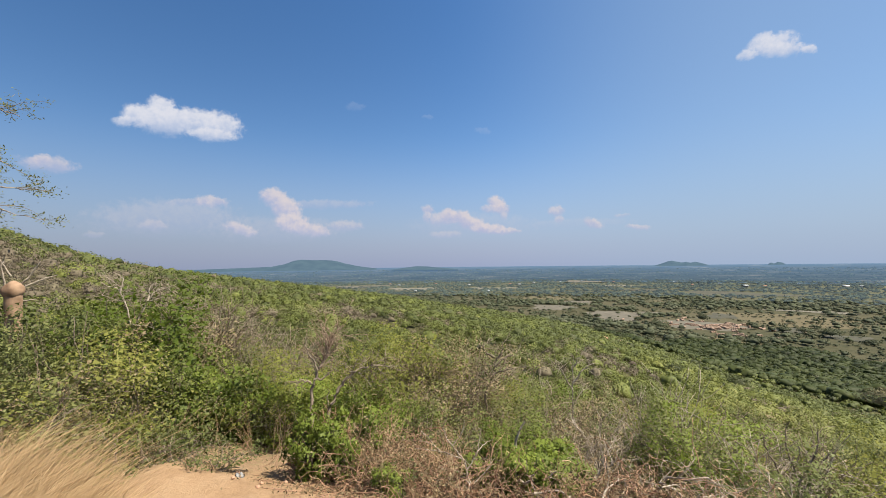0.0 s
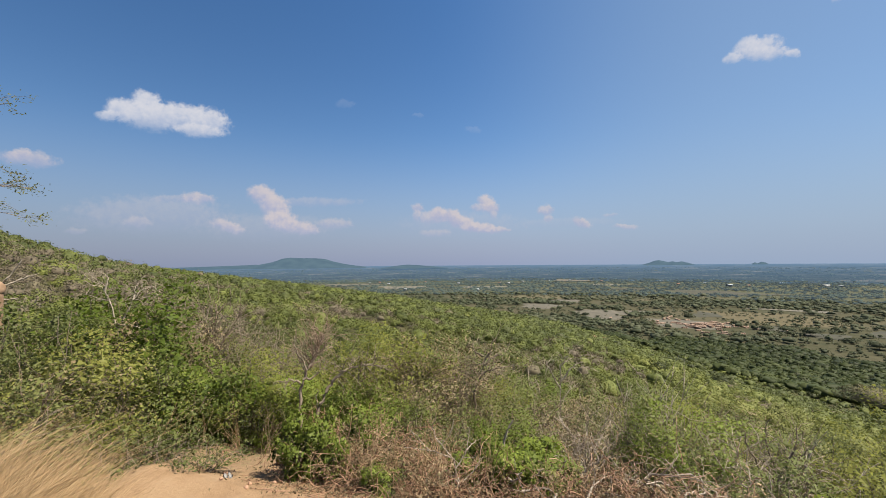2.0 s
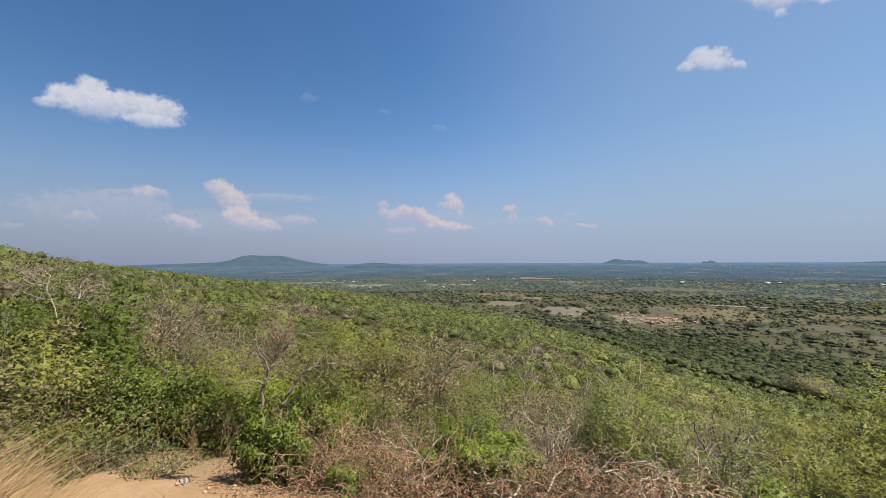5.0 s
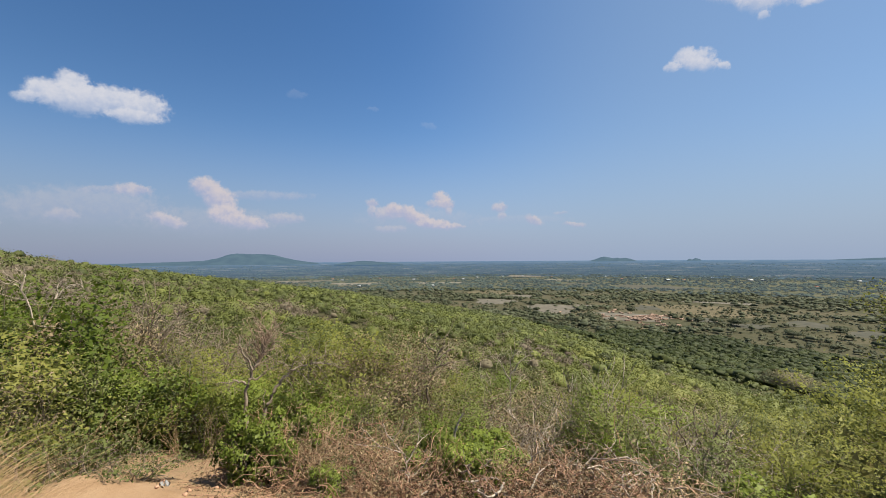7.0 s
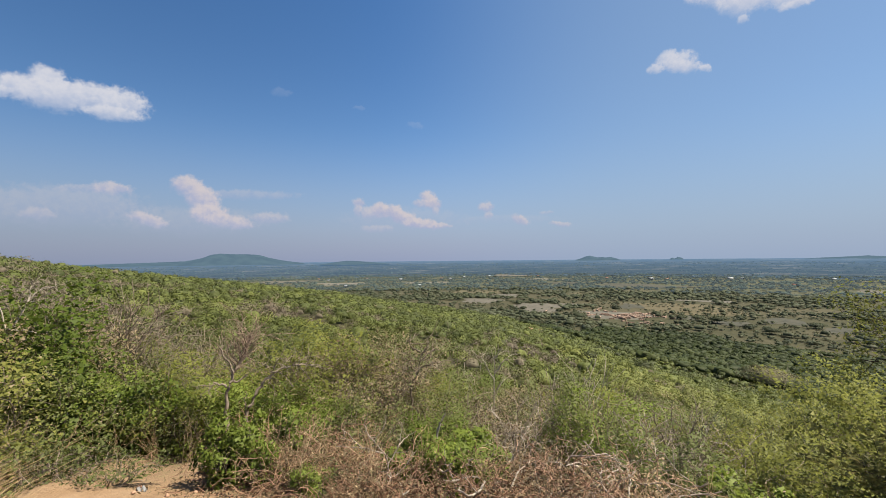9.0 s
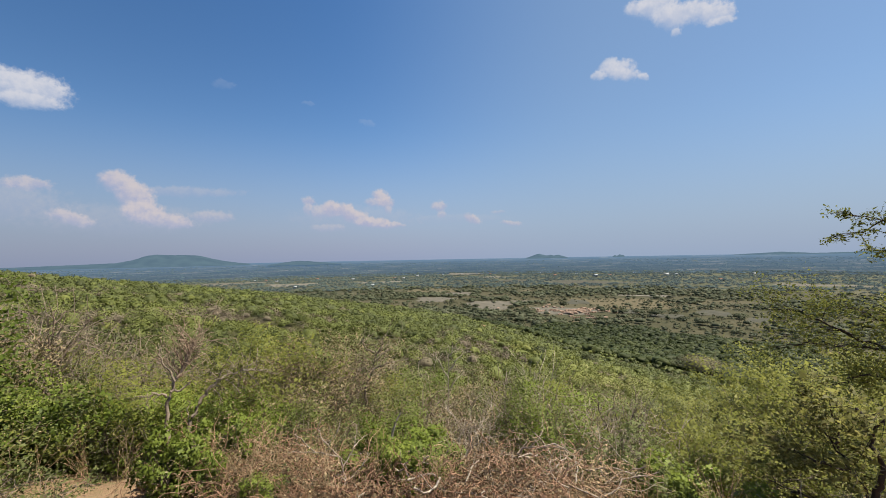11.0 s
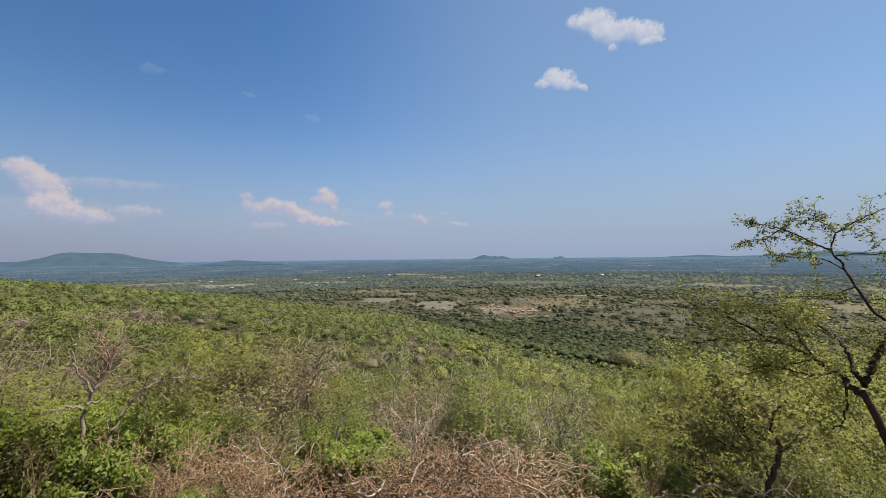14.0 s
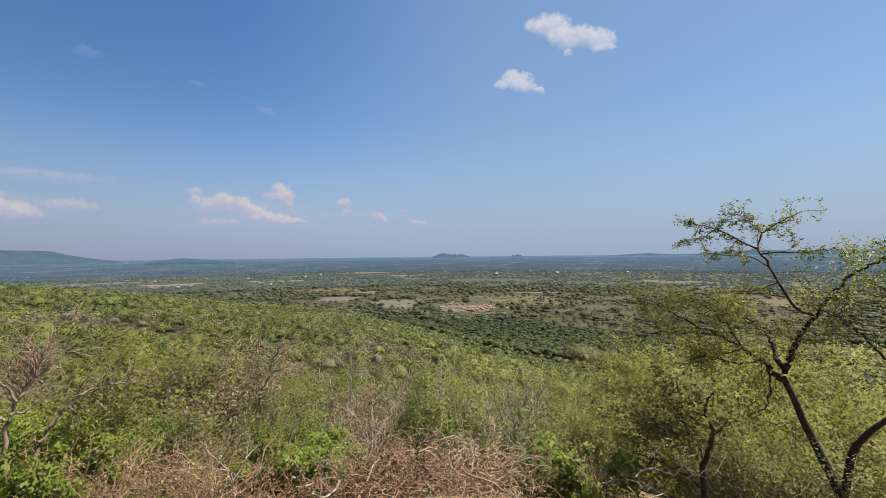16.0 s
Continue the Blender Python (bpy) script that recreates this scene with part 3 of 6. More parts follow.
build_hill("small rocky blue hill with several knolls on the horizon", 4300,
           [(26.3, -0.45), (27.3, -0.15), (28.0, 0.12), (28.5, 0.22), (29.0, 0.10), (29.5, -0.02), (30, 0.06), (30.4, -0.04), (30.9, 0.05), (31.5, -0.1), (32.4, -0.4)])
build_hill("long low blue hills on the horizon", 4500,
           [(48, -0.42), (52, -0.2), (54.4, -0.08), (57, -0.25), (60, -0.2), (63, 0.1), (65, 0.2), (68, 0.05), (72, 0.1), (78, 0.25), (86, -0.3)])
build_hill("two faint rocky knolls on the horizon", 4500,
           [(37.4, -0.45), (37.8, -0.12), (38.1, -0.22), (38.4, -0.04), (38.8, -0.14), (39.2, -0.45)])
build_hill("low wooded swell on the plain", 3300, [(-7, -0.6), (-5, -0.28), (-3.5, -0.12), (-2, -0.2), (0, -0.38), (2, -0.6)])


# ---- woods as masses of leaf clumps ----
def clumps(rng, centres, wide, high, count, leaf, tone, twigs=0):
    """Uneven crowns: a shell of leaf tufts round each centre. Returns vertices, quads and tones."""
    n = len(centres)
    c = np.repeat(centres, count, 0)
    w, h, t = np.repeat(wide, count), np.repeat(high, count), np.repeat(tone, count)
    lobes = rng.normal(size=(n, 4, 3)) * [0.17, 0.17, 0.12]
    lobe = lobes[np.repeat(np.arange(n), count), rng.integers(0, 4, n * count)]
    d = rng.normal(size=(n * count, 3))
    d /= np.linalg.norm(d, axis=1, keepdims=True)
    d[:, 2] = np.abs(d[:, 2]) * 1.05 - 0.15
    p = c + (lobe + d * rng.uniform(0.34, 0.54, (n * count, 1))) * np.stack([w, w, h * 0.75], 1) + np.stack([0 * w, 0 * w, h * 0.45], 1)
    p[:, 2] = np.maximum(p[:, 2], c[:, 2] + 0.05)
    nrm = d + rng.normal(size=d.shape) * 0.4 + [0, 0, 0.3]
    a = np.cross(nrm, rng.normal(size=d.shape))
    a /= np.linalg.norm(a, axis=1, keepdims=True) + 1e-9
    b = np.cross(nrm, a)
    b /= np.linalg.norm(b, axis=1, keepdims=True) + 1e-9
    s = (np.repeat(leaf, count) * rng.uniform(0.55, 1.3, n * count))[:, None]
    v = np.stack([p - a * s * 0.9 + b * s * 0.75, p + a * s * 1.2, p - a * s * 0.8 - b * s * 0.9], 1)
    q = np.arange(3 * n * count).reshape(-1, 3)
    # leaves of a crown shade as its rounded form, each a little off it
    flat = np.cross(a, b)
    flat *= np.sign((flat * d).sum(1, keepdims=True)) + 1e-6
    form = lobe * 0.9 + d + [0, 0, 0.25]
    form = form / np.linalg.norm(form, axis=1, keepdims=True) + flat * 0.55
    form /= np.linalg.norm(form, axis=1, keepdims=True) + 1e-9
    turned = (np.cross(v[:, 1] - v[:, 0], v[:, 2] - v[:, 0]) * form).sum(1) < 0
    q[turned] = q[turned][:, ::-1]
    return v.reshape(-1, 3), q, np.repeat(t, 3), np.repeat(form, 3, 0)


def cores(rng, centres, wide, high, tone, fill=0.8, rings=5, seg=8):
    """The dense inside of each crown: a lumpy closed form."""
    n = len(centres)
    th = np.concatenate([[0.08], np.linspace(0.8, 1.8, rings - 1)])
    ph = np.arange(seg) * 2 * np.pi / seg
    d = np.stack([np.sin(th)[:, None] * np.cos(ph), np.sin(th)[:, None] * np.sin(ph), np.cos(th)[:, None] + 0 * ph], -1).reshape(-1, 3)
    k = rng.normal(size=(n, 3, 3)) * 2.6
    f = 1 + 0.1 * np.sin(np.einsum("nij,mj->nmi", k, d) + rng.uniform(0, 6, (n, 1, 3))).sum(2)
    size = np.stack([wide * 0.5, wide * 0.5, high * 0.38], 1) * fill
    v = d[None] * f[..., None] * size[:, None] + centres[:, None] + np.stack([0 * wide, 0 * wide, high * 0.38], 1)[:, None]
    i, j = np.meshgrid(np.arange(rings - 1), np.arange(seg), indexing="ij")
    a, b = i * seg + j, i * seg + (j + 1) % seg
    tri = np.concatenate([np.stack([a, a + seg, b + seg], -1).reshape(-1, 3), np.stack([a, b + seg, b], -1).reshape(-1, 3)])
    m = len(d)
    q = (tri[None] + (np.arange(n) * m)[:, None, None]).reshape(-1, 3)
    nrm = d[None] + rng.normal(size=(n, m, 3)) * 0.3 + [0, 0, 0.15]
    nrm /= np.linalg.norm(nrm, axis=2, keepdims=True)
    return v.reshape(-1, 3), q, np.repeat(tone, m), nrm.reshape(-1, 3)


def rounded(shape, name, material, centre, share=0.6, squash=1.0):
    """Leaves that shade together as the rounded form of their plant, each a little off it."""
    v, q = np.concatenate(shape.v).reshape(-1, 4, 3), np.concatenate(shape.q).reshape(-1, 4)
    g = np.cross(v[:, 2] - v[:, 0], v[:, 3] - v[:, 1])
    g /= np.linalg.norm(g, axis=1, keepdims=True) + 1e-12
    form = (v.mean(1) - centre) * [1, 1, squash]
    form = form / (np.linalg.norm(form, axis=1, keepdims=True) + 1e-9) + [0, 0, 0.2]
    side = np.sign((g * form).sum(1, keepdims=True)) + 1e-6
    q = np.where(side < 0, q[:, ::-1], q)
    nrm = form * share + g * side * (1 - share)
    nrm /= np.linalg.norm(nrm, axis=1, keepdims=True) + 1e-9
    return mesh_of(name, v, q, material, None, True, np.repeat(nrm, 4, 0))


def scatter(rng, n, az0, az1, r0, r1, power=2.0):
    a = np.radians(rng.uniform(az0, az1, n))
    r = (r0 ** power + (r1 ** power - r0 ** power) * rng.uniform(0, 1, n)) ** (1 / power)
    return r * np.sin(a), r * np.cos(a), r, np.degrees(a) / SPREAD


def stuff(name, label, category, pieces, material):
    v, q, t, f, n = [], [], [], [], 0
    for pv, pq, pt, pf in pieces:
        v.append(pv)
        q.append(pq + n)
        t.append(pt)
        f.append(pf)
        n += len(pv)
    me = mesh_of(name, np.concatenate(v), np.concatenate(q), material, np.concatenate(t), True, np.concatenate(f))
    return tagged(new(name, me), label, category, kind="stuff")


def hill_tone(rng, x, y):
    return np.clip(0.43 + 0.16 * wave(x, y, 60, 11) + 0.11 * wave(x, y, 17, 12) + rng.normal(size=len(x)) * 0.13 - 0.32 * (rng.uniform(0, 1, len(x)) < 0.08) + 0.45 * np.exp(-((x - GROVE[0]) ** 2 + (y - GROVE[1]) ** 2) / 40 ** 2), 0.0, 1.0)


def spaced(rng, x, y, gap):
    """Which of the places keep their distance from those before them."""
    cell, keep = {}, np.zeros(len(x), bool)
    for i in range(len(x)):
        g = gap[i]
        k, m = int(x[i] // 4), int(y[i] // 4)
        close = any((x[i] - x[j]) ** 2 + (y[i] - y[j]) ** 2 < g * g for a in (k - 1, k, k + 1) for b in (m - 1, m, m + 1) for j in cell.get((a, b), ()))
        if not close:
            keep[i] = True
            cell.setdefault((k, m), []).append(i)
    return keep


def build_hillside():
    rng = np.random.default_rng(5)
    green, dead = [], []
    for n, r0, r1, w0, w1, h0, h1, count, leaf, fill, gap in (
            (1800, 9.5, 20, 0.6, 1.4, 0.6, 1.5, 420, 0.032, 0.45, 0.95), (4200, 19, 39, 0.7, 1.7, 0.8, 1.7, 250, 0.046, 0.6, 0.92), (12000, 37, 78, 0.9, 2.2, 1.0, 2.1, 110, 0.08, 0.72, 0.88),
            (20000, 75, 135, 1.3, 2.7, 1.4, 2.6, 58, 0.125, 0.8, 0.88), (26000, 132, 300, 1.6, 3.4, 1.6, 3.2, 28, 0.22, 0.84, 0.86)):
        x, y, r, az = scatter(rng, n, -53, 80, r0, r1)
        size = rng.uniform(0, 1, n) ** 1.5
        wide = w0 + (w1 - w0) * size
        d = np.interp(az, *REACH)
        keep = (r < d + 26) & (np.hypot(x - CLEAR[0], y - CLEAR[1]) > 4.5) & (np.hypot(x - THICKET[0], y - THICKET[1]) > 8.5)
        keep &= spaced(rng, x, y, wide * gap)
        x, y, r, az, size, wide = x[keep], y[keep], r[keep], az[keep], size[keep], wide[keep]
        c = np.stack([x, y, land(x, y)], 1)
        high = h0 + (h1 - h0) * size * rng.uniform(0.7, 1.25, len(x))
        tone = hill_tone(rng, x, y)
        # leafless shrubs stand in drifts, mostly nearer the crest of the slope
        drift = wave(x, y, 26, 61) + 0.5 * wave(x, y, 9, 62) + rng.normal(size=len(x)) * 0.35
        bare = drift > np.interp(r, [9, 20, 60, 120, 300], [0.55, 0.4, 0.75, 1.4, 2.2]) + np.interp(az, [-60, -36, -28, -18, 20, 36, 84], [-1.0, -0.9, -0.4, 0.05, 0.05, 0.55, 0.55])
        green.append(clumps(rng, c[~bare], wide[~bare], high[~bare], count, np.full((~bare).sum(), leaf), tone[~bare]))
        dead.append(clumps(rng, c[bare], wide[bare], high[bare], count, np.full(bare.sum(), leaf * 0.8), rng.uniform(0, 1, bare.sum())))
        if fill:
            # inner shade painted in: cores toned slightly darker than their leaves
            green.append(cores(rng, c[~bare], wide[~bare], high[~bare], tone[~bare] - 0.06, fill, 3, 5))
            dead.append(cores(rng, c[bare], wide[bare], high[bare], rng.uniform(0, 1, bare.sum()), fill * 0.8, 3, 5))
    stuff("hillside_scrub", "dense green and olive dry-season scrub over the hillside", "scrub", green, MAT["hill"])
    stuff("leafless_scrub", "grey-brown leafless scrub in drifts on the hillside", "scrub", dead, MAT["hill_bare"])


CLEAR = spot(22.6, 165)
THICKET = spot(46.7, 166)
GROVE = spot(46, 50)  # a stand of yellower trees, toned up further to look sunlit
build_hillside()


def belt(x, y):
    """Where the woods of the plain stand: belts between open fields."""
    return 0.55 * wave(x, y, 210, 21) + 0.45 * wave(x * 0.5, y, 90, 22)


# open fields: heading, distance, half width across, half depth, colour
FIELDS = [(22.0, 490, 24, 40, "tan"), (31.5, 440, 32, 26, "tan"), (18.5, 1340, 60, 70, "tan"), (23.5, 1140, 60, 40, "pale"), (34.5, 900, 84, 60, "pasture"), (25.0, 960, 36, 44, "pasture"), (33.2, 530, 12, 26, "pasture"), (39.0, 450, 10, 16, "pasture"), (43.5, 420, 13, 14, "pasture"), (48.0, 455, 14, 18, "pasture"), (53.0, 430, 14, 16, "pasture"),
          (26.0, 520, 16, 14, "tan"), (14.5, 560, 26, 30, "tan"), (6.5, 1000, 60, 40, "pale"), (-4.0, 1000, 60, 50, "pale"), (41.0, 620, 36, 14, "pale"), (57.0, 900, 60, 40, "tan"), (17.5, 640, 22, 30, "tan"), (-13.0, 1150, 120, 60, "tan"), (64.0, 640, 30, 30, "pasture")]
FIELD_COLOURS = {"tan": ((0.0586, 0.0528, 0.0377), (0.104, 0.0904, 0.0667)), "pale": ((0.0814, 0.074, 0.0562), (0.13, 0.117, 0.0888)), "pasture": ((0.024, 0.025, 0.014), (0.052, 0.047, 0.028))}


def in_field(x, y):
    hit = np.zeros(len(x), bool)
    for az, r, w, dp, c in FIELDS:
        a = radians(az * SPREAD)
        u, q = x * math.cos(a) - y * math.sin(a), x * math.sin(a) + y * math.cos(a) - r
        hit |= (np.abs(u) / w) ** 3 + (np.abs(q) / dp) ** 3 < 1
    return hit


def build_fields():
    rng = np.random.default_rng(14)
    skins = {k: wood_material(k + "_field", lo, hi, 0.16, 1.0) for k, (lo, hi) in FIELD_COLOURS.items()}
    for az, r, w, dp, c in FIELDS:
        a = radians(az * SPREAD)
        t = np.linspace(0, 2 * np.pi, 28, endpoint=False)
        edge = (np.abs(np.cos(t)) ** 3 + np.abs(np.sin(t)) ** 3) ** (-1 / 3) * (1 + 0.16 * np.sin(3 * t + r) + 0.1 * np.sin(5 * t + 2 * r) + rng.normal(size=28) * 0.07)
        v, q = [], []
        for k in (0.02, 0.5, 1.0):
            u, z = np.cos(t) * edge * w * k, r + np.sin(t) * edge * dp * k
            x, y = u * math.cos(a) + z * math.sin(a), -u * math.sin(a) + z * math.cos(a)
            v.append(np.stack([x, y, land(x, y) + (0.5 if k < 1 else 0.1) + (1.6 if r > 1300 else 0)], 1))
        i, j = np.meshgrid(np.arange(2), np.arange(28), indexing="ij")
        p0, p1 = i * 28 + j, i * 28 + (j + 1) % 28
        me = mesh_of("field", np.array(v), np.stack([p0, p0 + 28, p1 + 28, p1], -1), skins[c], smooth=True)
        tagged(new("field", me), {"tan": "bare tan ploughed field on the plain", "pale": "pale dry stubble field on the plain", "pasture": "dull green open pasture on the plain"}[c], "field", kind="structure")


build_fields()


def build_valley():
    rng = np.random.default_rng(9)
    foot, near, mid, far = [], [], [], []
    for n, r0, r1, a0, w0, w1, h0, h1, count, leaf, cut, fill in (
            (17000, 130, 350, 15, 3.2, 6.8, 2.8, 4.6, 24, 0.36, -9, 1.0), (2600, 240, 430, -40, 1.2, 5.5, 1.0, 4.2, 30, 0.34, 0.1, 0.7),
            (19000, 340, 790, -40, 3.0, 11.0, 2.2, 6.0, 13, 0.6, 0.0, 0.9), (2000, 345, 570, 12, 1.2, 4.4, 0.9, 2.6, 10, 0.4, -0.9, 0.84), (13500, 740, 1500, -40, 4.5, 12, 2.4, 6.0, 7, 0.95, -0.45, 0.88), (7000, 1300, 3300, -40, 8, 20, 3, 6, 4, 1.7, -0.35, 0.88)):
        x, y, r, az = scatter(rng, n, a0, 80, r0, r1, 1.7)
        d = np.interp(az, *REACH)
        size = rng.uniform(0, 1, n) ** 1.8
        wide = w0 + (w1 - w0) * size
        b = belt(x, y)
        keep = (r > d + (10 if cut == -9 else 24)) & ((b > cut) | (rng.uniform(0, 1, n) < 0.16)) & ~(in_field(x, y) & (rng.uniform(0, 1, n) < 0.93))
        # a long green wood beyond the brick field
        if r0 == 340:
            keep |= (np.abs(r - 640 - 3 * (az - 33)) < 42) & (az > 25) & (az < 52)
        keep &= np.hypot(x - THICKET[0], y - THICKET[1]) > 9
        if r0 == 340:
            open_ground = np.hypot((az - 40) / 15, (r - 455) / 95) < 1 + 0.2 * wave(x, y, 70, 64)
            wide = np.where(open_ground, wide * 0.6, wide)
            keep &= ~open_ground | (rng.uniform(0, 1, n) < 0.38)
        if cut == -9:
            # thick dark wood at the foot of the hill
            edge = np.interp(az, [15, 22, 28, 40, 50, 84], [225, 255, 335, 345, 310, 270]) + 14 * wave(x, y, 60, 63)
            keep &= (r < edge) & spaced(rng, x, y, wide * 0.4)
        else:
            keep &= spaced(rng, x, y, np.minimum(wide * 0.42, 3.9))
        keep &= ~((np.hypot((x - BRICKS[0]) / 46, (y - BRICKS[1]) / 52) < 1) & (rng.uniform(0, 1, n) < 0.9))
        x, y, size, wide = x[keep], y[keep], size[keep], wide[keep]
        c = np.stack([x, y, land(x, y)], 1)
        tone = np.clip(0.5 + 0.25 * wave(x, y, 140, 23) + rng.normal(size=len(x)) * 0.2, 0, 1)
        high = h0 + (h1 - h0) * size
        out = foot if cut == -9 else near if r0 < 700 else mid if r0 < 1000 else far
        out.append(clumps(rng, c, wide, high, count, np.full(len(x), leaf), tone))
        # core tone lowered a little, as painted shade inside the crowns
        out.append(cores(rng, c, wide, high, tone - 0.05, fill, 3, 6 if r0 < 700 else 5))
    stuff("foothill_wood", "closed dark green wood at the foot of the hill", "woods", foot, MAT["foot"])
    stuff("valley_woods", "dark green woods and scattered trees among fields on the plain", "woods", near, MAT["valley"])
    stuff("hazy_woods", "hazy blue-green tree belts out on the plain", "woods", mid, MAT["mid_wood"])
    stuff("hazy_far_woods", "hazy tree belts far out on the plain", "woods", far, MAT["far_wood"])


BRICKS = spot(32.0, 430)
build_valley()


def crown_thing(name, label, az, r, wide, high, count, leaf, tone, material, seed):
    """One large rounded bush that stands out."""
    rng = np.random.default_rng(seed)
    at = spot(az, r)
    ob = thing(name, label, "tree", "bushes that stand out")
    c, one = at[None], np.ones(1)
    v, q, t, f = clumps(rng, c, one * wide, one * high, count, one * leaf, one * tone)
    part("foliage", mesh_of("foliage", v, q, MAT[material], t, True, f), ob)
    v, q, t, f = cores(rng, c, one * wide, one * high, one * tone, 0.7)
    part("crown_core", mesh_of("crown_core", v, q, MAT[material], t, True, f), ob)
    s = Shape()
    s.tube([at - [0, 0, 0.4], at + [0.05 * wide, 0, high * 0.4]], [wide * 0.025, wide * 0.015], 6)
    part("trunk", s.mesh("trunk", MAT["bark"]), ob)


crown_thing("round_bush", "big grey-olive rounded leafless thicket below the slope", 46.7, 166, 14, 7.6, 2600, 0.2, 0.25, "thicket", 71)
crown_thing("round_bush", "dark brown-green round bush among green scrub", 28.3, 61, 1.9, 1.9, 900, 0.07, 0.0, "hill", 72)
crown_thing("round_bush", "dull grey-green round bush among green scrub", 24.2, 53, 2.0, 1.6, 900, 0.065, 0.05, "hill_bare", 73)
crown_thing("round_bush", "dark green round bush among green scrub", 34.5, 105, 4.4, 3.2, 700, 0.13, 0.0, "hill", 74)
crown_thing("field_tree", "broad dark green tree beside the brick field", 27.0, 404, 16, 8, 900, 0.45, 0.5, "valley", 75)
for k, (az, r, wide, high) in enumerate(((31.4, 470, 10, 8), (38.6, 430, 8, 5), (40.3, 432, 9, 5), (42.2, 415, 11, 8), (45.0, 400, 9, 4), (47.0, 385, 11, 6), (36.0, 455, 7, 5), (44.2, 455, 8, 4), (24.6, 455, 6, 4), (20.0, 470, 7, 5), (50.5, 430, 10, 5), (54.0, 400, 11, 6))):
    crown_thing("field_tree", "dark round tree standing in open pasture", az, r, wide, high, 450, 0.42, 0.15 + 0.08 * (k % 4), "valley", 80 + k)


# ---- things on the plain ----
def box(shape, x0, y0, z0, x1, y1, z1):
    v = [(x, y, z) for z in (z0, z1) for x, y in ((x0, y0), (x1, y0), (x1, y1), (x0, y1))]
    shape.add(v, [(3, 2, 1, 0), (4, 5, 6, 7), (0, 1, 5, 4), (1, 2, 6, 5), (2, 3, 7, 6), (3, 0, 4, 7)])


MAT["plaster"] = wood_material("white_plaster", (0.163, 0.163, 0.163), (0.252, 0.244, 0.237), 2.0)
MAT["tile"] = wood_material("red_roof_tile", (0.178, 0.074, 0.0444), (0.266, 0.126, 0.074), 3.0)
MAT["sheet"] = wood_material("pale_metal_roof", (0.207, 0.222, 0.237), (0.311, 0.326, 0.34), 2.0, 0.5)
MAT["brick"] = wood_material("raw_brick", (0.178, 0.111, 0.074), (0.311, 0.215, 0.155), 1.5)
MAT["pane"] = wood_material("dark_window", (0.0222, 0.0259, 0.0296), (0.0444, 0.0481, 0.0518), 1.0, 0.2)
MAT["rock"] = wood_material("orange_rubble", (0.266, 0.141, 0.0814), (0.429, 0.266, 0.178), 2.5)


def house(wide, deep, high, roof, label):
    ob = thing("house", label, "house", "village houses")
    s = Shape()
    box(s, -wide / 2, -deep / 2, -0.3, wide / 2, deep / 2, high)
    part("wall", s.mesh("wall", MAT["plaster"]), ob)
    s = Shape()
    e, rise = 0.5, deep * 0.28
    x, y = wide / 2 + e, deep / 2 + e
    v = [(-x, -y, high - 0.1), (x, -y, high - 0.1), (x, 0, high + rise), (-x, 0, high + rise), (x, y, high - 0.1), (-x, y, high - 0.1)]
    v += [(a, b, c - 0.15) for a, b, c in v]
    s.add(v, [(0, 1, 2, 3), (3, 2, 4, 5), (7, 6, 9, 8), (8, 9, 11, 10), (0, 6, 7, 1), (5, 4, 10, 11), (1, 7, 8, 2), (2, 8, 10, 4), (3, 9, 6, 0), (5, 11, 9, 3)])
    part("roof", s.mesh("roof", MAT[roof]), ob)
    n = max(2, int(wide // 3.5))
    for k in range(n):
        s = Shape()
        cx = -wide / 2 + (k + 0.5) * wide / n
        box(s, cx - 0.5, -deep / 2 - 0.06, 0.9 if k else 0.0, cx + 0.5, -deep / 2 + 0.05, 2.1)
        part("window" if k else "door", s.mesh("window", MAT["pane"]), ob)
    return ob


def build_village():
    rng = np.random.default_rng(31)
    kinds = [house(6, 4.5, 2.8, "tile", "small white plastered house with a red tiled roof"),
             house(7, 5, 2.9, "sheet", "white house with a pale metal roof among trees"),
             house(5.5, 4.5, 2.6, "sheet", "small white farm house with a metal roof"),
             house(11, 6, 4.2, "sheet", "long two-storey white building with a pale roof")]
    first = [True] * 4
    spots = [(35.5, 1120, 3), (33.2, 1250, 1), (37.2, 1150, 0), (28.6, 1320, 2), (43.5, 1200, 3), (44.6, 1230, 1), (49.0, 1000, 0), (9.0, 1180, 0), (10.2, 1150, 1), (12.1, 1230, 2), (-6.0, 1150, 1), (-7.2, 1220, 0),
             (-8.5, 1240, 2), (-1.0, 1210, 0), (3.5, 1150, 1), (22.0, 1280, 0), (18.2, 1350, 2), (-25.5, 1500, 1), (-24.0, 1480, 0), (-22.0, 1550, 2), (15.5, 1300, 1), (30.5, 1180, 0), (40.0, 1330, 2), (52.0, 1300, 1), (-3.8, 900, 2), (6.0, 860, 1)]
    for az, r, k in spots:
        p = spot(az, r)
        m = pose(*p, rz=-az + rng.uniform(-50, 50))
        if first[k]:
            kinds[k].matrix_basis = m
            first[k] = False
        else:
            copy_thing(kinds[k], m)


build_village()


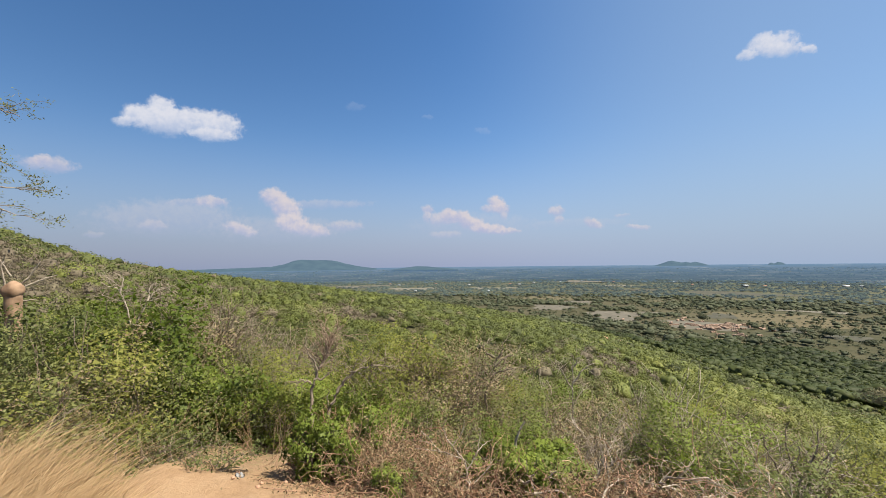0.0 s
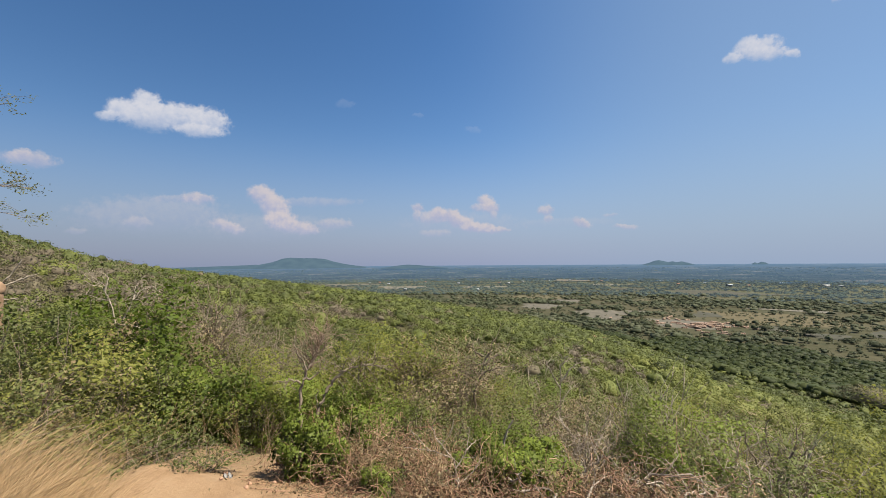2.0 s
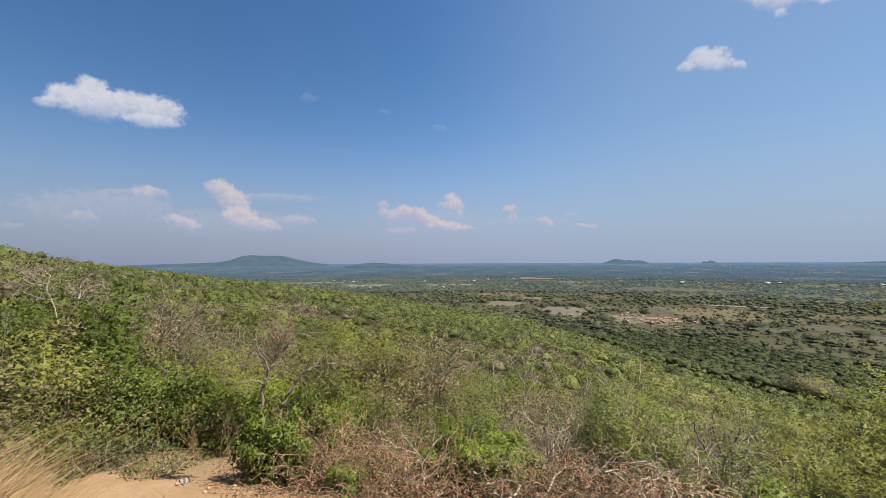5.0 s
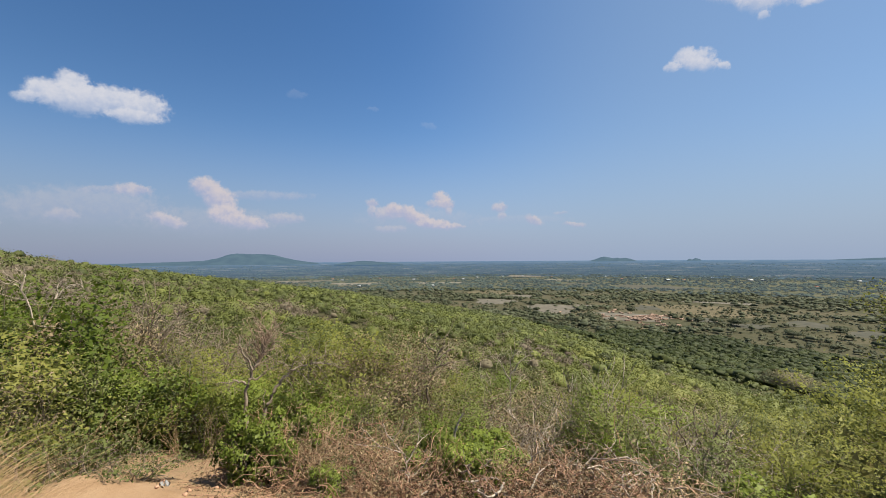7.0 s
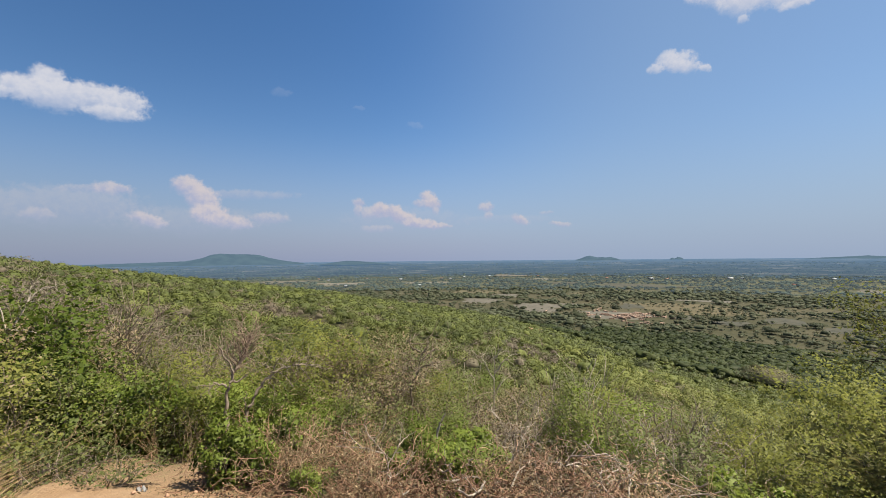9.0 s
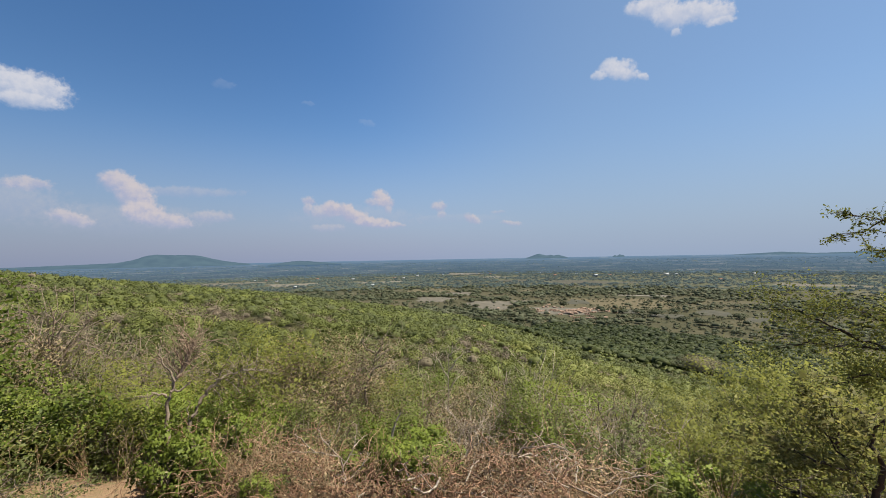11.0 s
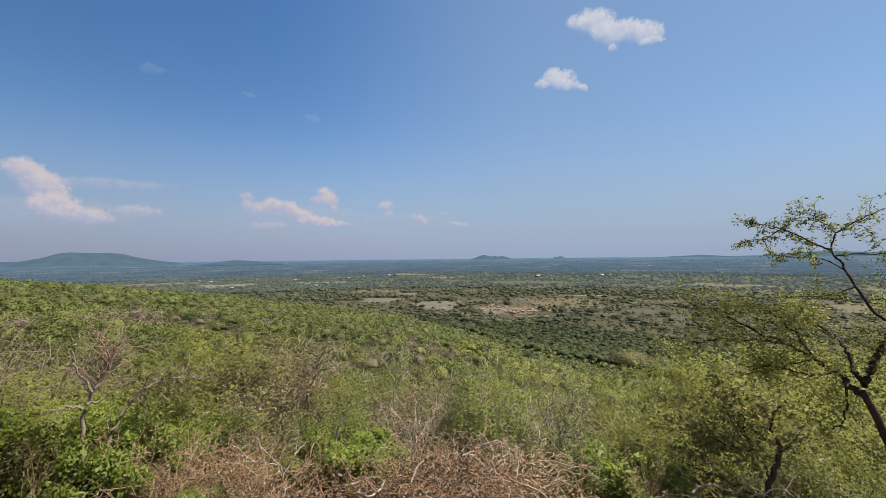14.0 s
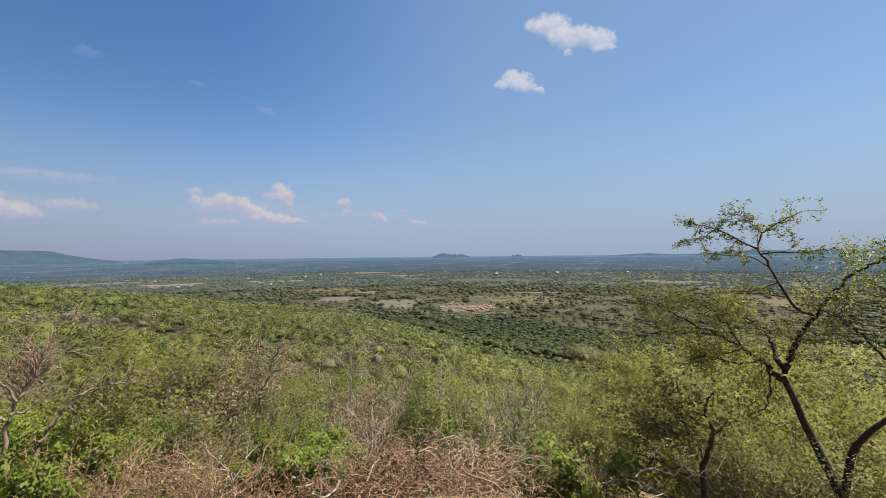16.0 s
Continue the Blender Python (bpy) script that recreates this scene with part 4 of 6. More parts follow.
def build_brickfield():
    """Stacks of raw brick, low walls and earth heaps on open ground."""
    rng = np.random.default_rng(17)
    made = []
    for k in range(3):
        ob = thing("brick_stack", "reddish stack of drying bricks on bare ground", "brick stack", "stacks of the brick field")
        s = Shape()
        n = 3 + k * 2
        for row in range(2 + k % 2):
            for col in range(n):
                j = rng.uniform(-0.12, 0.12, 3)
                box(s, col * 1.5 + j[0], -0.9 + j[1], row * 0.62 - 0.1, col * 1.5 + 1.42 + j[0], 0.9 + j[1], row * 0.62 + 0.5 + j[2] * 0.4)
        part("brick_mass", s.mesh("brick_mass", MAT["brick"]), ob)
        made.append(ob)
    used = set()
    for k in range(60):
        u, w = rng.normal(size=2)
        x, y = BRICKS[0] + u * 22, BRICKS[1] + w * 22
        i = k % 3
        if i in used:
            copy_thing(made[i], pose(x, y, float(land(x, y)), rz=rng.uniform(-90, 90)))
        else:
            made[i].matrix_basis = pose(x, y, float(land(x, y)), rz=10)
            used.add(i)


build_brickfield()


def lump(rng, size, squash=0.7, rough=0.25, n=10):
    """An uneven stone."""
    th, ph = np.meshgrid(np.linspace(0.02, np.pi - 0.02, n), np.linspace(0, 2 * np.pi, 2 * n, endpoint=False), indexing="ij")
    d = np.stack([np.sin(th) * np.cos(ph), np.sin(th) * np.sin(ph), np.cos(th)], -1)
    k = rng.normal(size=(5, 3)) * 2.2
    f = 1 + rough * sum(np.sin(d @ k[i] + i) for i in range(5)) / 2.5
    v = d * f[..., None] * size * [1, 1, squash]
    i, j = np.meshgrid(np.arange(n - 1), np.arange(2 * n), indexing="ij")
    a, b = i * 2 * n + j, i * 2 * n + (j + 1) % (2 * n)
    s = Shape()
    s.add(v, np.stack([a, a + 2 * n, b + 2 * n, b], -1))
    return s


def build_rubble():
    rng = np.random.default_rng(23)
    for k in range(16):
        dx, dy = rng.normal(size=2) * [3.2, 2.2]
        x, y = CLEAR[0] + dx, CLEAR[1] + dy
        ob = new("boulder", lump(rng, rng.uniform(0.5, 1.5), 0.6).mesh("boulder", MAT["rock"], True))
        ob.location = (x, y, float(land(x, y)) + 0.2)
        tagged(ob, "pale orange boulder in a small clearing of the scrub", "boulder", "boulders of the clearing")


build_rubble()


# ---- shrubs ----
def shrub(name, label, seed, high, stems, leaf, blade, wood, count, kids=3, spread=0.75, lift=0.1, jitter=0.05, thick=0.009, lean=0.8, fine=0.0022, ball=0.19):
    """A many-stemmed shrub: stems with boughs, and leaves round the twigs' ends."""
    rng = np.random.default_rng(seed)
    ob = thing(name, label, "shrub", "shrubs of the near slope")
    s, tips = Shape(), []
    for k in range(stems):
        a = rng.uniform(0, 6.283)
        way = (math.cos(a) * lean * rng.uniform(0.2, 1), math.sin(a) * lean * rng.uniform(0.2, 1), 1)
        paths, t = grow(rng, (math.cos(a) * 0.05, math.sin(a) * 0.05, -0.05), way, high * rng.uniform(0.42, 0.62), thick, 2, kids, spread, lift)
        for p, r in paths:
            p[:, 2] = np.maximum(p[:, 2], -0.05)
            s.tube(p, np.maximum(r, fine), 3)
        tips += t
    part("branchwork", s.mesh("branchwork", MAT[wood]), ob)
    t = np.array(tips)
    t = t[t[:, 2] < np.percentile(t[:, 2], 98)]
    part("foliage", tufted(rng, t, count, blade, jitter, MAT[leaf], [0, 0, 0.3 * float(np.percentile(t[:, 2], 90))], ball * high), ob)
    top = max(0.2, float(np.percentile(t[:, 2], 97)))
    return ob, top


def tufted(rng, tips, count, blade, jitter, material, centre, ball, share=0.72):
    """Foliage in uneven tufts round some of the twigs' ends, with hollows between them, and stray leaves along the rest."""
    t, order = np.asarray(tips), rng.permutation(len(tips))
    core = []
    for i in order:
        if all(np.sum((t[i] - t[j]) ** 2) > (ball * 1.15) ** 2 for j in core):
            core.append(i)
    core = t[core]
    weight = rng.uniform(0.35, 1.0, len(core))
    size = ball * rng.uniform(0.65, 1.25, len(core))
    n = int(count * share)
    k = rng.choice(len(core), n, p=weight / weight.sum())
    d = rng.normal(size=(n, 3))
    d /= np.linalg.norm(d, axis=1, keepdims=True)
    p = core[k] + d * (size[k] * rng.uniform(0.45, 1.0, n) ** 0.4)[:, None] * [1, 1, 0.75]
    m = count - n
    loose = t[rng.integers(0, len(t), m)] + rng.normal(size=(m, 3)) * jitter
    near = np.array([np.argmin(((core - q) ** 2).sum(1)) for q in loose])
    form = np.concatenate([d, (loose - core[near]) / (ball + 1e-6)])
    p = np.concatenate([p, loose])
    p[:, 2] = np.maximum(p[:, 2], 0.01)
    form = unit_rows(form) * 0.6 + unit_rows(p - centre) * 0.5 + [0, 0, 0.45]
    v = small_leaves(rng, p, *blade)
    deep = rng.choice(len(core), count // 6, p=weight / weight.sum())
    d = rng.normal(size=(len(deep), 3))
    d /= np.linalg.norm(d, axis=1, keepdims=True)
    inside = core[deep] + d * (size[deep] * rng.uniform(0.25, 0.6, len(deep)))[:, None]
    v = np.concatenate([v, small_leaves(rng, inside, blade[0] * 1.7, blade[1] * 1.7)])
    v[..., 2] = np.maximum(v[..., 2], 0.005)
    form = np.concatenate([form, d * 0.6 + unit_rows(inside - centre) * 0.5 + [0, 0, 0.45]])
    g = np.cross(v[:, 1] - v[:, 0], v[:, 2] - v[:, 0])
    g /= np.linalg.norm(g, axis=1, keepdims=True) + 1e-12
    side = np.sign((g * form).sum(1, keepdims=True)) + 1e-6
    q = np.arange(3 * len(v)).reshape(-1, 3)
    q = np.where(side < 0, q[:, ::-1], q)
    nrm = form * 0.75 + g * side * 0.3
    nrm /= np.linalg.norm(nrm, axis=1, keepdims=True) + 1e-9
    v, nrm = v.reshape(-1, 3), np.repeat(nrm, 3, 0)
    return mesh_of("foliage", v, q, material, None, True, nrm)


KINDS = {
    "bright": [shrub("leafy_shrub", "low dense bright green bush of small leaves", 101, 0.5, 9, "bright", (0.027, 0.021), "brown", 4628, jitter=0.05),
               shrub("leafy_shrub", "fresh bright green leafy bush on the slope", 102, 0.55, 8, "bright", (0.027, 0.019), "brown", 3622, jitter=0.04),
               shrub("leafy_shrub", "fresh bright green leafy shrub on the slope", 103, 0.95, 7, "bright", (0.023, 0.016), "brown", 5834, jitter=0.06),
               shrub("leafy_shrub", "tall fresh green leafy shrub with shaded inside", 104, 1.55, 9, "bright", (0.030, 0.021), "brown", 7691, jitter=0.09, thick=0.014)],
    "olive": [shrub("olive_shrub", "low olive-green creeping weed by the sand", 111, 0.4, 8, "olive", (0.019, 0.013), "bark", 1034, lean=1.8, lift=0.0),
              shrub("olive_shrub", "olive-green small-leaved shrub of the dry season", 112, 0.85, 6, "olive", (0.027, 0.016), "bark", 4436, jitter=0.06),
              shrub("olive_shrub", "thin olive shrub with grey stems showing", 113, 1.0, 8, "olive", (0.022, 0.013), "bark", 3253, jitter=0.05, lean=1.0),
              shrub("olive_shrub", "large olive-green small-leaved shrub on the slope", 114, 1.5, 8, "olive", (0.028, 0.019), "bark", 7099, jitter=0.09, thick=0.013)],
    "yellow": [shrub("yellow_green_shrub", "yellow-green feathery shrub on the dry slope", 121, 0.85, 6, "yellow", (0.027, 0.016), "bark", 2787, jitter=0.06),
               shrub("yellow_green_shrub", "large yellow-green feathery shrub on the slope", 122, 1.45, 8, "yellow", (0.030, 0.018), "bark", 4394, jitter=0.09, thick=0.012),
               shrub("yellow_green_tree", "airy yellow-green small tree on the falling slope", 123, 2.7, 9, "yellow", (0.036, 0.025), "bark", 11000, kids=4, jitter=0.16, thick=0.02, ball=0.1)],
    "dry": [shrub("dry_shrub", "low brown withered shrub with curled dead leaves", 131, 0.55, 11, "dry", (0.018, 0.010), "twig", 1531, spread=1.0, lift=0.0),
            shrub("dry_shrub", "brown withered shrub with curled dead leaves", 132, 0.95, 12, "dry", (0.019, 0.010), "brown", 3368, spread=1.0, lift=0.0),
            shrub("dry_shrub", "large brown withered shrub with a few green leaves", 133, 1.45, 14, "dry", (0.022, 0.012), "bark", 5818, spread=0.9, jitter=0.07)],
    "bare": [shrub("bare_shrub", "leafless grey twiggy shrub on the slope", 141, 0.95, 9, "dry", (0.016, 0.008), "twig", 490, kids=4, lift=0.05, thick=0.013, fine=0.0035),
             shrub("bare_shrub", "large leafless grey-brown twiggy shrub", 142, 1.6, 12, "dry", (0.018, 0.010), "bark", 875, kids=4, spread=0.8, lift=0.05, thick=0.016, fine=0.004)],
}
KINDS["deep"] = [shrub("leafy_shrub", "dense dark green leafy bush with shaded inside", 151, 0.55, 8, "deep", (0.030, 0.022), "brown", 1858, jitter=0.04),
                 shrub("leafy_shrub", "tall dense dark green bush with brown twigs inside", 152, 1.7, 10, "deep", (0.035, 0.024), "brown", 10062, jitter=0.08, thick=0.016)]
PLACED = {}


def plant(kind, az, r, high, turn, wide=1.0):
    """A copy of the shrub of that kind nearest in height, on the ground at that heading and distance."""
    ob, top = min(KINDS[kind], key=lambda k: abs(math.log(k[1] / high)))
    p = spot(az, r)
    m = pose(p[0], p[1], p[2], rz=turn)
    if ob.name not in PLACED:
        PLACED[ob.name] = True
        ob.matrix_basis = m
        made = ob
    else:
        made = copy_thing(ob, m)
    k = high / top
    made.scale = (min(k, 1.25) * wide, min(k, 1.25) * wide, k)
    return made


def build_shrubs():
    rng = np.random.default_rng(77)
    # shrubs that stand out: kind, heading, distance, height of the top
    for kind, az, r, high in (
            ("bright", 9.4, 3.85, 0.36), ("bright", 11.4, 3.72, 0.38), ("bright", 13.4, 3.7, 0.36), ("bright", 15.6, 3.8, 0.32), ("bright", 9.0, 4.3, 0.58), ("bright", 12.6, 4.1, 0.36),
            ("bright", -39.6, 6.4, 0.9), ("olive", -36.4, 6.2, 0.8), ("dry", -34.2, 6.6, 1.35), ("bright", -35.2, 6.0, 0.9),
            ("bright", -22.5, 6.0, 0.75), ("bright", -20.5, 6.1, 0.8), ("bright", -18.8, 6.3, 0.75), ("bright", -6.2, 5.0, 0.6), ("bright", -9.4, 5.4, 0.62), ("bright", -4.5, 5.4, 0.6), ("bright", -12.4, 5.7, 0.7),
            ("yellow", -9.0, 6.6, 1.3), ("yellow", -7.4, 6.9, 1.15), ("yellow", -24.5, 7.4, 1.1), ("yellow", -26.0, 9.0, 1.3),
            ("dry", -2.4, 6.7, 1.4), ("dry", 0.6, 6.9, 1.45), ("olive", -0.6, 7.2, 1.4), ("bare", 3.6, 7.1, 1.3), ("bare", 6.2, 7.4, 1.2), ("dry", 2.0, 6.5, 1.15), ("bare", -4.2, 7.4, 1.3),
            ("bare", -30.2, 7.4, 1.85), ("bare", -27.4, 7.6, 1.8), ("bare", -25.2, 7.9, 1.6), ("dry", -32.8, 7.0, 1.5), ("bare", -32.6, 7.7, 1.75), ("bare", -23.2, 8.2, 1.5), ("bare", -28.8, 8.3, 1.8), ("bare", -20.6, 8.4, 1.3), ("bare", -34.6, 7.2, 1.6),
            ("bright", 30.8, 5.2, 0.85), ("bright", 31.6, 5.0, 0.5), ("bare", 36.5, 5.4, 0.95), ("bare", 38.6, 5.7, 0.85), ("olive", 39.0, 4.3, 0.42), ("olive", 43.0, 4.1, 0.45), ("bright", 46.4, 4.0, 0.4), ("yellow", 50.0, 4.8, 0.7), ("bare", 37.6, 4.9, 0.8), ("bare", 33.8, 6.2, 1.1), ("bare", 25.5, 6.4, 1.1), ("dry", 17.5, 5.4, 0.75), ("dry", 20.0, 5.8, 0.8),
            ("bright", -7.4, 3.4, 0.2), ("olive", -4.8, 3.45, 0.2), ("olive", -31.6, 4.45, 0.2), ("olive", -29, 4.25, 0.2), ("olive", -34.3, 4.6, 0.32), ("olive", -36.2, 4.5, 0.3),
            ("yellow", -38.2, 4.8, 0.5), ("olive", -40.0, 5.4, 0.8), ("olive", -41.5, 5.7, 0.75), ("olive", -43, 5.0, 0.75), ("dry", -45.6, 5.0, 0.85), ("olive", -45.4, 5.6, 1.15), ("olive", -47.4, 5.6, 1.3), ("olive", -44.0, 6.0, 1.2), ("dry", -43.0, 6.2, 0.9),
            ("olive", -33.5, 5.6, 0.85), ("olive", -30.6, 5.9, 0.9), ("olive", -27.6, 6.1, 0.85), ("olive", -25.0, 6.2, 0.8), ("bright", -31.8, 6.5, 0.9),
            ("yellow", 57.5, 9.4, 2.3), ("yellow", 62.4, 8.6, 2.3), ("yellow", 67.5, 9.0, 2.5), ("yellow", 73.5, 8.4, 2.3), ("yellow", 59.5, 12, 2.8), ("yellow", 70.5, 12.0, 2.8), ("yellow", 53.0, 10.5, 2.0),
            ("yellow", 61.0, 6.9, 1.25), ("yellow", 65.2, 6.8, 1.3), ("yellow", 69.2, 7.0, 1.35), ("yellow", 73.0, 6.8, 1.25), ("yellow", 63.2, 5.7, 0.8), ("yellow", 67.2, 5.8, 0.85), ("yellow", 75.5, 6.0, 0.9), ("yellow", 57.5, 7.2, 1.25), ("olive", 48.0, 7.2, 1.1), ("bare", 44.5, 6.4, 0.9), ("bare", 41.0, 6.0, 0.95), ("olive", 46.0, 8.6, 1.4), ("yellow", 50.5, 8.2, 1.3), ("olive", 40.5, 8.6, 1.3),
            ("olive", 63.4, 5.0, 0.75), ("dry", 66.0, 5.2, 0.6), ("olive", 68.5, 5.4, 0.7), ("olive", 75, 5.2, 0.8), ("yellow", 51, 5.6, 0.9)):
        plant(kind, az, r, high * rng.uniform(0.95, 1.05), rng.uniform(0, 360))
    for kind, az, r, high, wide in (("deep", -38.4, 6.6, 1.35, 1.0), ("deep", -36.8, 6.5, 1.5, 1.0), ("deep", -35.2, 6.6, 1.2, 0.9), ("olive", -45.8, 6.1, 1.0, 0.8), ("olive", -44.4, 6.3, 1.25, 0.8), ("olive", -46.8, 6.2, 1.2, 0.8), ("bright", -15.4, 3.95, 0.48, 0.72), ("bright", -15.9, 4.2, 0.4, 0.55), ("deep", -16.6, 4.1, 0.36, 0.6),
                                     ("bright", 9.8, 3.5, 0.33, 0.75), ("bright", 11.6, 3.45, 0.35, 0.75), ("bright", 13.6, 3.5, 0.32, 0.7)):
        plant(kind, az, r, high, rng.uniform(0, 360), wide)
    # the rest of the cover
    rng = np.random.default_rng(78)
    spots = []
    tries = 0
    while len(spots) < 110 and tries < 9000:
        tries += 1
        az, u = rng.uniform(-58, 84), rng.uniform(0, 1)
        r = (3.9 ** 1.5 + (10.8 ** 1.5 - 3.9 ** 1.5) * u) ** (1 / 1.5)
        if 40 < az < 80 and r < 7.6 or -35 < az < -13 and r < 5.7 or -21 < az < -7 and r < 6.4 or -46 < az < -30 and r < 5.0 or r < np.interp(az, [-13, 8, 20, 40, 84], [4.2, 4.6, 4.6, 4.3, 4.0]):
            continue
        x, y = r * math.sin(radians(az * SPREAD)), r * math.cos(radians(az * SPREAD))
        gap = 0.42 + 0.06 * r
        if any((x - a) ** 2 + (y - b) ** 2 < gap * gap for a, b in spots):
            continue
        spots.append((x, y))
        w = wave(x, y, 3.6, 41) + rng.normal() * 0.5
        kind = "dry" if w < -0.85 else "bare" if w < -0.5 else "olive" if w < 0.25 else "bright" if w < 0.48 else "yellow"
        if az < -20 and kind == "dry":
            kind = "olive" if rng.uniform() < 0.5 else "bright"
        if az < -33 and r < 7.2 and kind in ("bare", "bright"):
            kind = "olive"
        if 14 < az < 52 and kind == "bright":
            kind = "bare" if rng.uniform() < 0.5 else "olive"
        if kind == "bright" and r > 8.5 and rng.uniform() < 0.6:
            kind = "yellow"
        top = EYE + r * math.tan(radians(np.interp(az, [-46, -38, -25, -10, 5, 30, 50, 84], [-4, -6.5, -10, -13.5, -14.5, -17, -18, -18.5]) + rng.uniform(-3, 1)))
        high = min(max(0.3, top - float(land(x, y))), 0.35 + 0.11 * r) * rng.uniform(0.8, 1.1)
        plant(kind, az, r, high, rng.uniform(0, 360))


build_shrubs()
for group in KINDS.values():
    for ob, top in group:
        if ob.name not in PLACED:
            for child in list(ob.children):
                bpy.data.objects.remove(child)
            bpy.data.objects.remove(ob)


# ---- named trees and dead wood ----
def bend(pts, n=5):
    """A smooth line through the points."""
    p = np.asarray(pts, float)
    e = np.concatenate([[2 * p[0] - p[1]], p, [2 * p[-1] - p[-2]]])
    out = []
    for i in range(len(p) - 1):
        a, b, c, d = e[i:i + 4]
        for t in np.linspace(0, 1, n, endpoint=False):
            out.append(0.5 * (2 * b + (c - a) * t + (2 * a - 5 * b + 4 * c - d) * t * t + (3 * b - a - 3 * c + d) * t ** 3))
    out.append(p[-1])
    return np.array(out)


def limb(shape, rng, line, r0, r1, dist, spread=0.0, sides=6, rough=0.01, off=(0, 0, 0)):
    """A limb through headings and height angles at about that distance."""
    n = len(line)
    p = bend([air(a, e, dist + spread * (k / max(1, n - 1)), off) for k, (a, e) in enumerate(line)])
    p[1:-1] += rng.normal(size=(len(p) - 2, 3)) * rough
    shape.tube(p, np.linspace(r0, r1, len(p)), sides)
    return p


def spray(rng, wood, points, count, length, levels, lift, spread=0.8, flat=0.5, thick=0.006, sink=None):
    """Twigs off a limb; returns where the leaves sit."""
    tips = []
    for _ in range(count):
        i = int(rng.integers(len(points) // 4, len(points)))
        w = rng.normal(size=3) * [1, 1, flat] + (unit(points[-1] - points[0]) * 0.6)
        paths, t = grow(rng, points[i], w, length * rng.uniform(0.6, 1.2), thick, levels, 3, spread, lift, 0.2, 4)
        for p, r in paths:
            wood.tube(p, np.maximum(r, 0.0013), 3)
        tips += t
    return tips


def foliage(rng, tips, per, blade, jitter, material, parent, name="foliage", label=""):
    t = np.array(tips)
    n = int(len(t) * per)
    t = t[rng.integers(0, len(t), n)] + rng.normal(size=(n, 3)) * jitter
    f = Shape()
    f.leaves(rng, t, *blade)
    return part(name, rounded(f, name, MAT[material], t.mean(0), 0.4), parent, label)


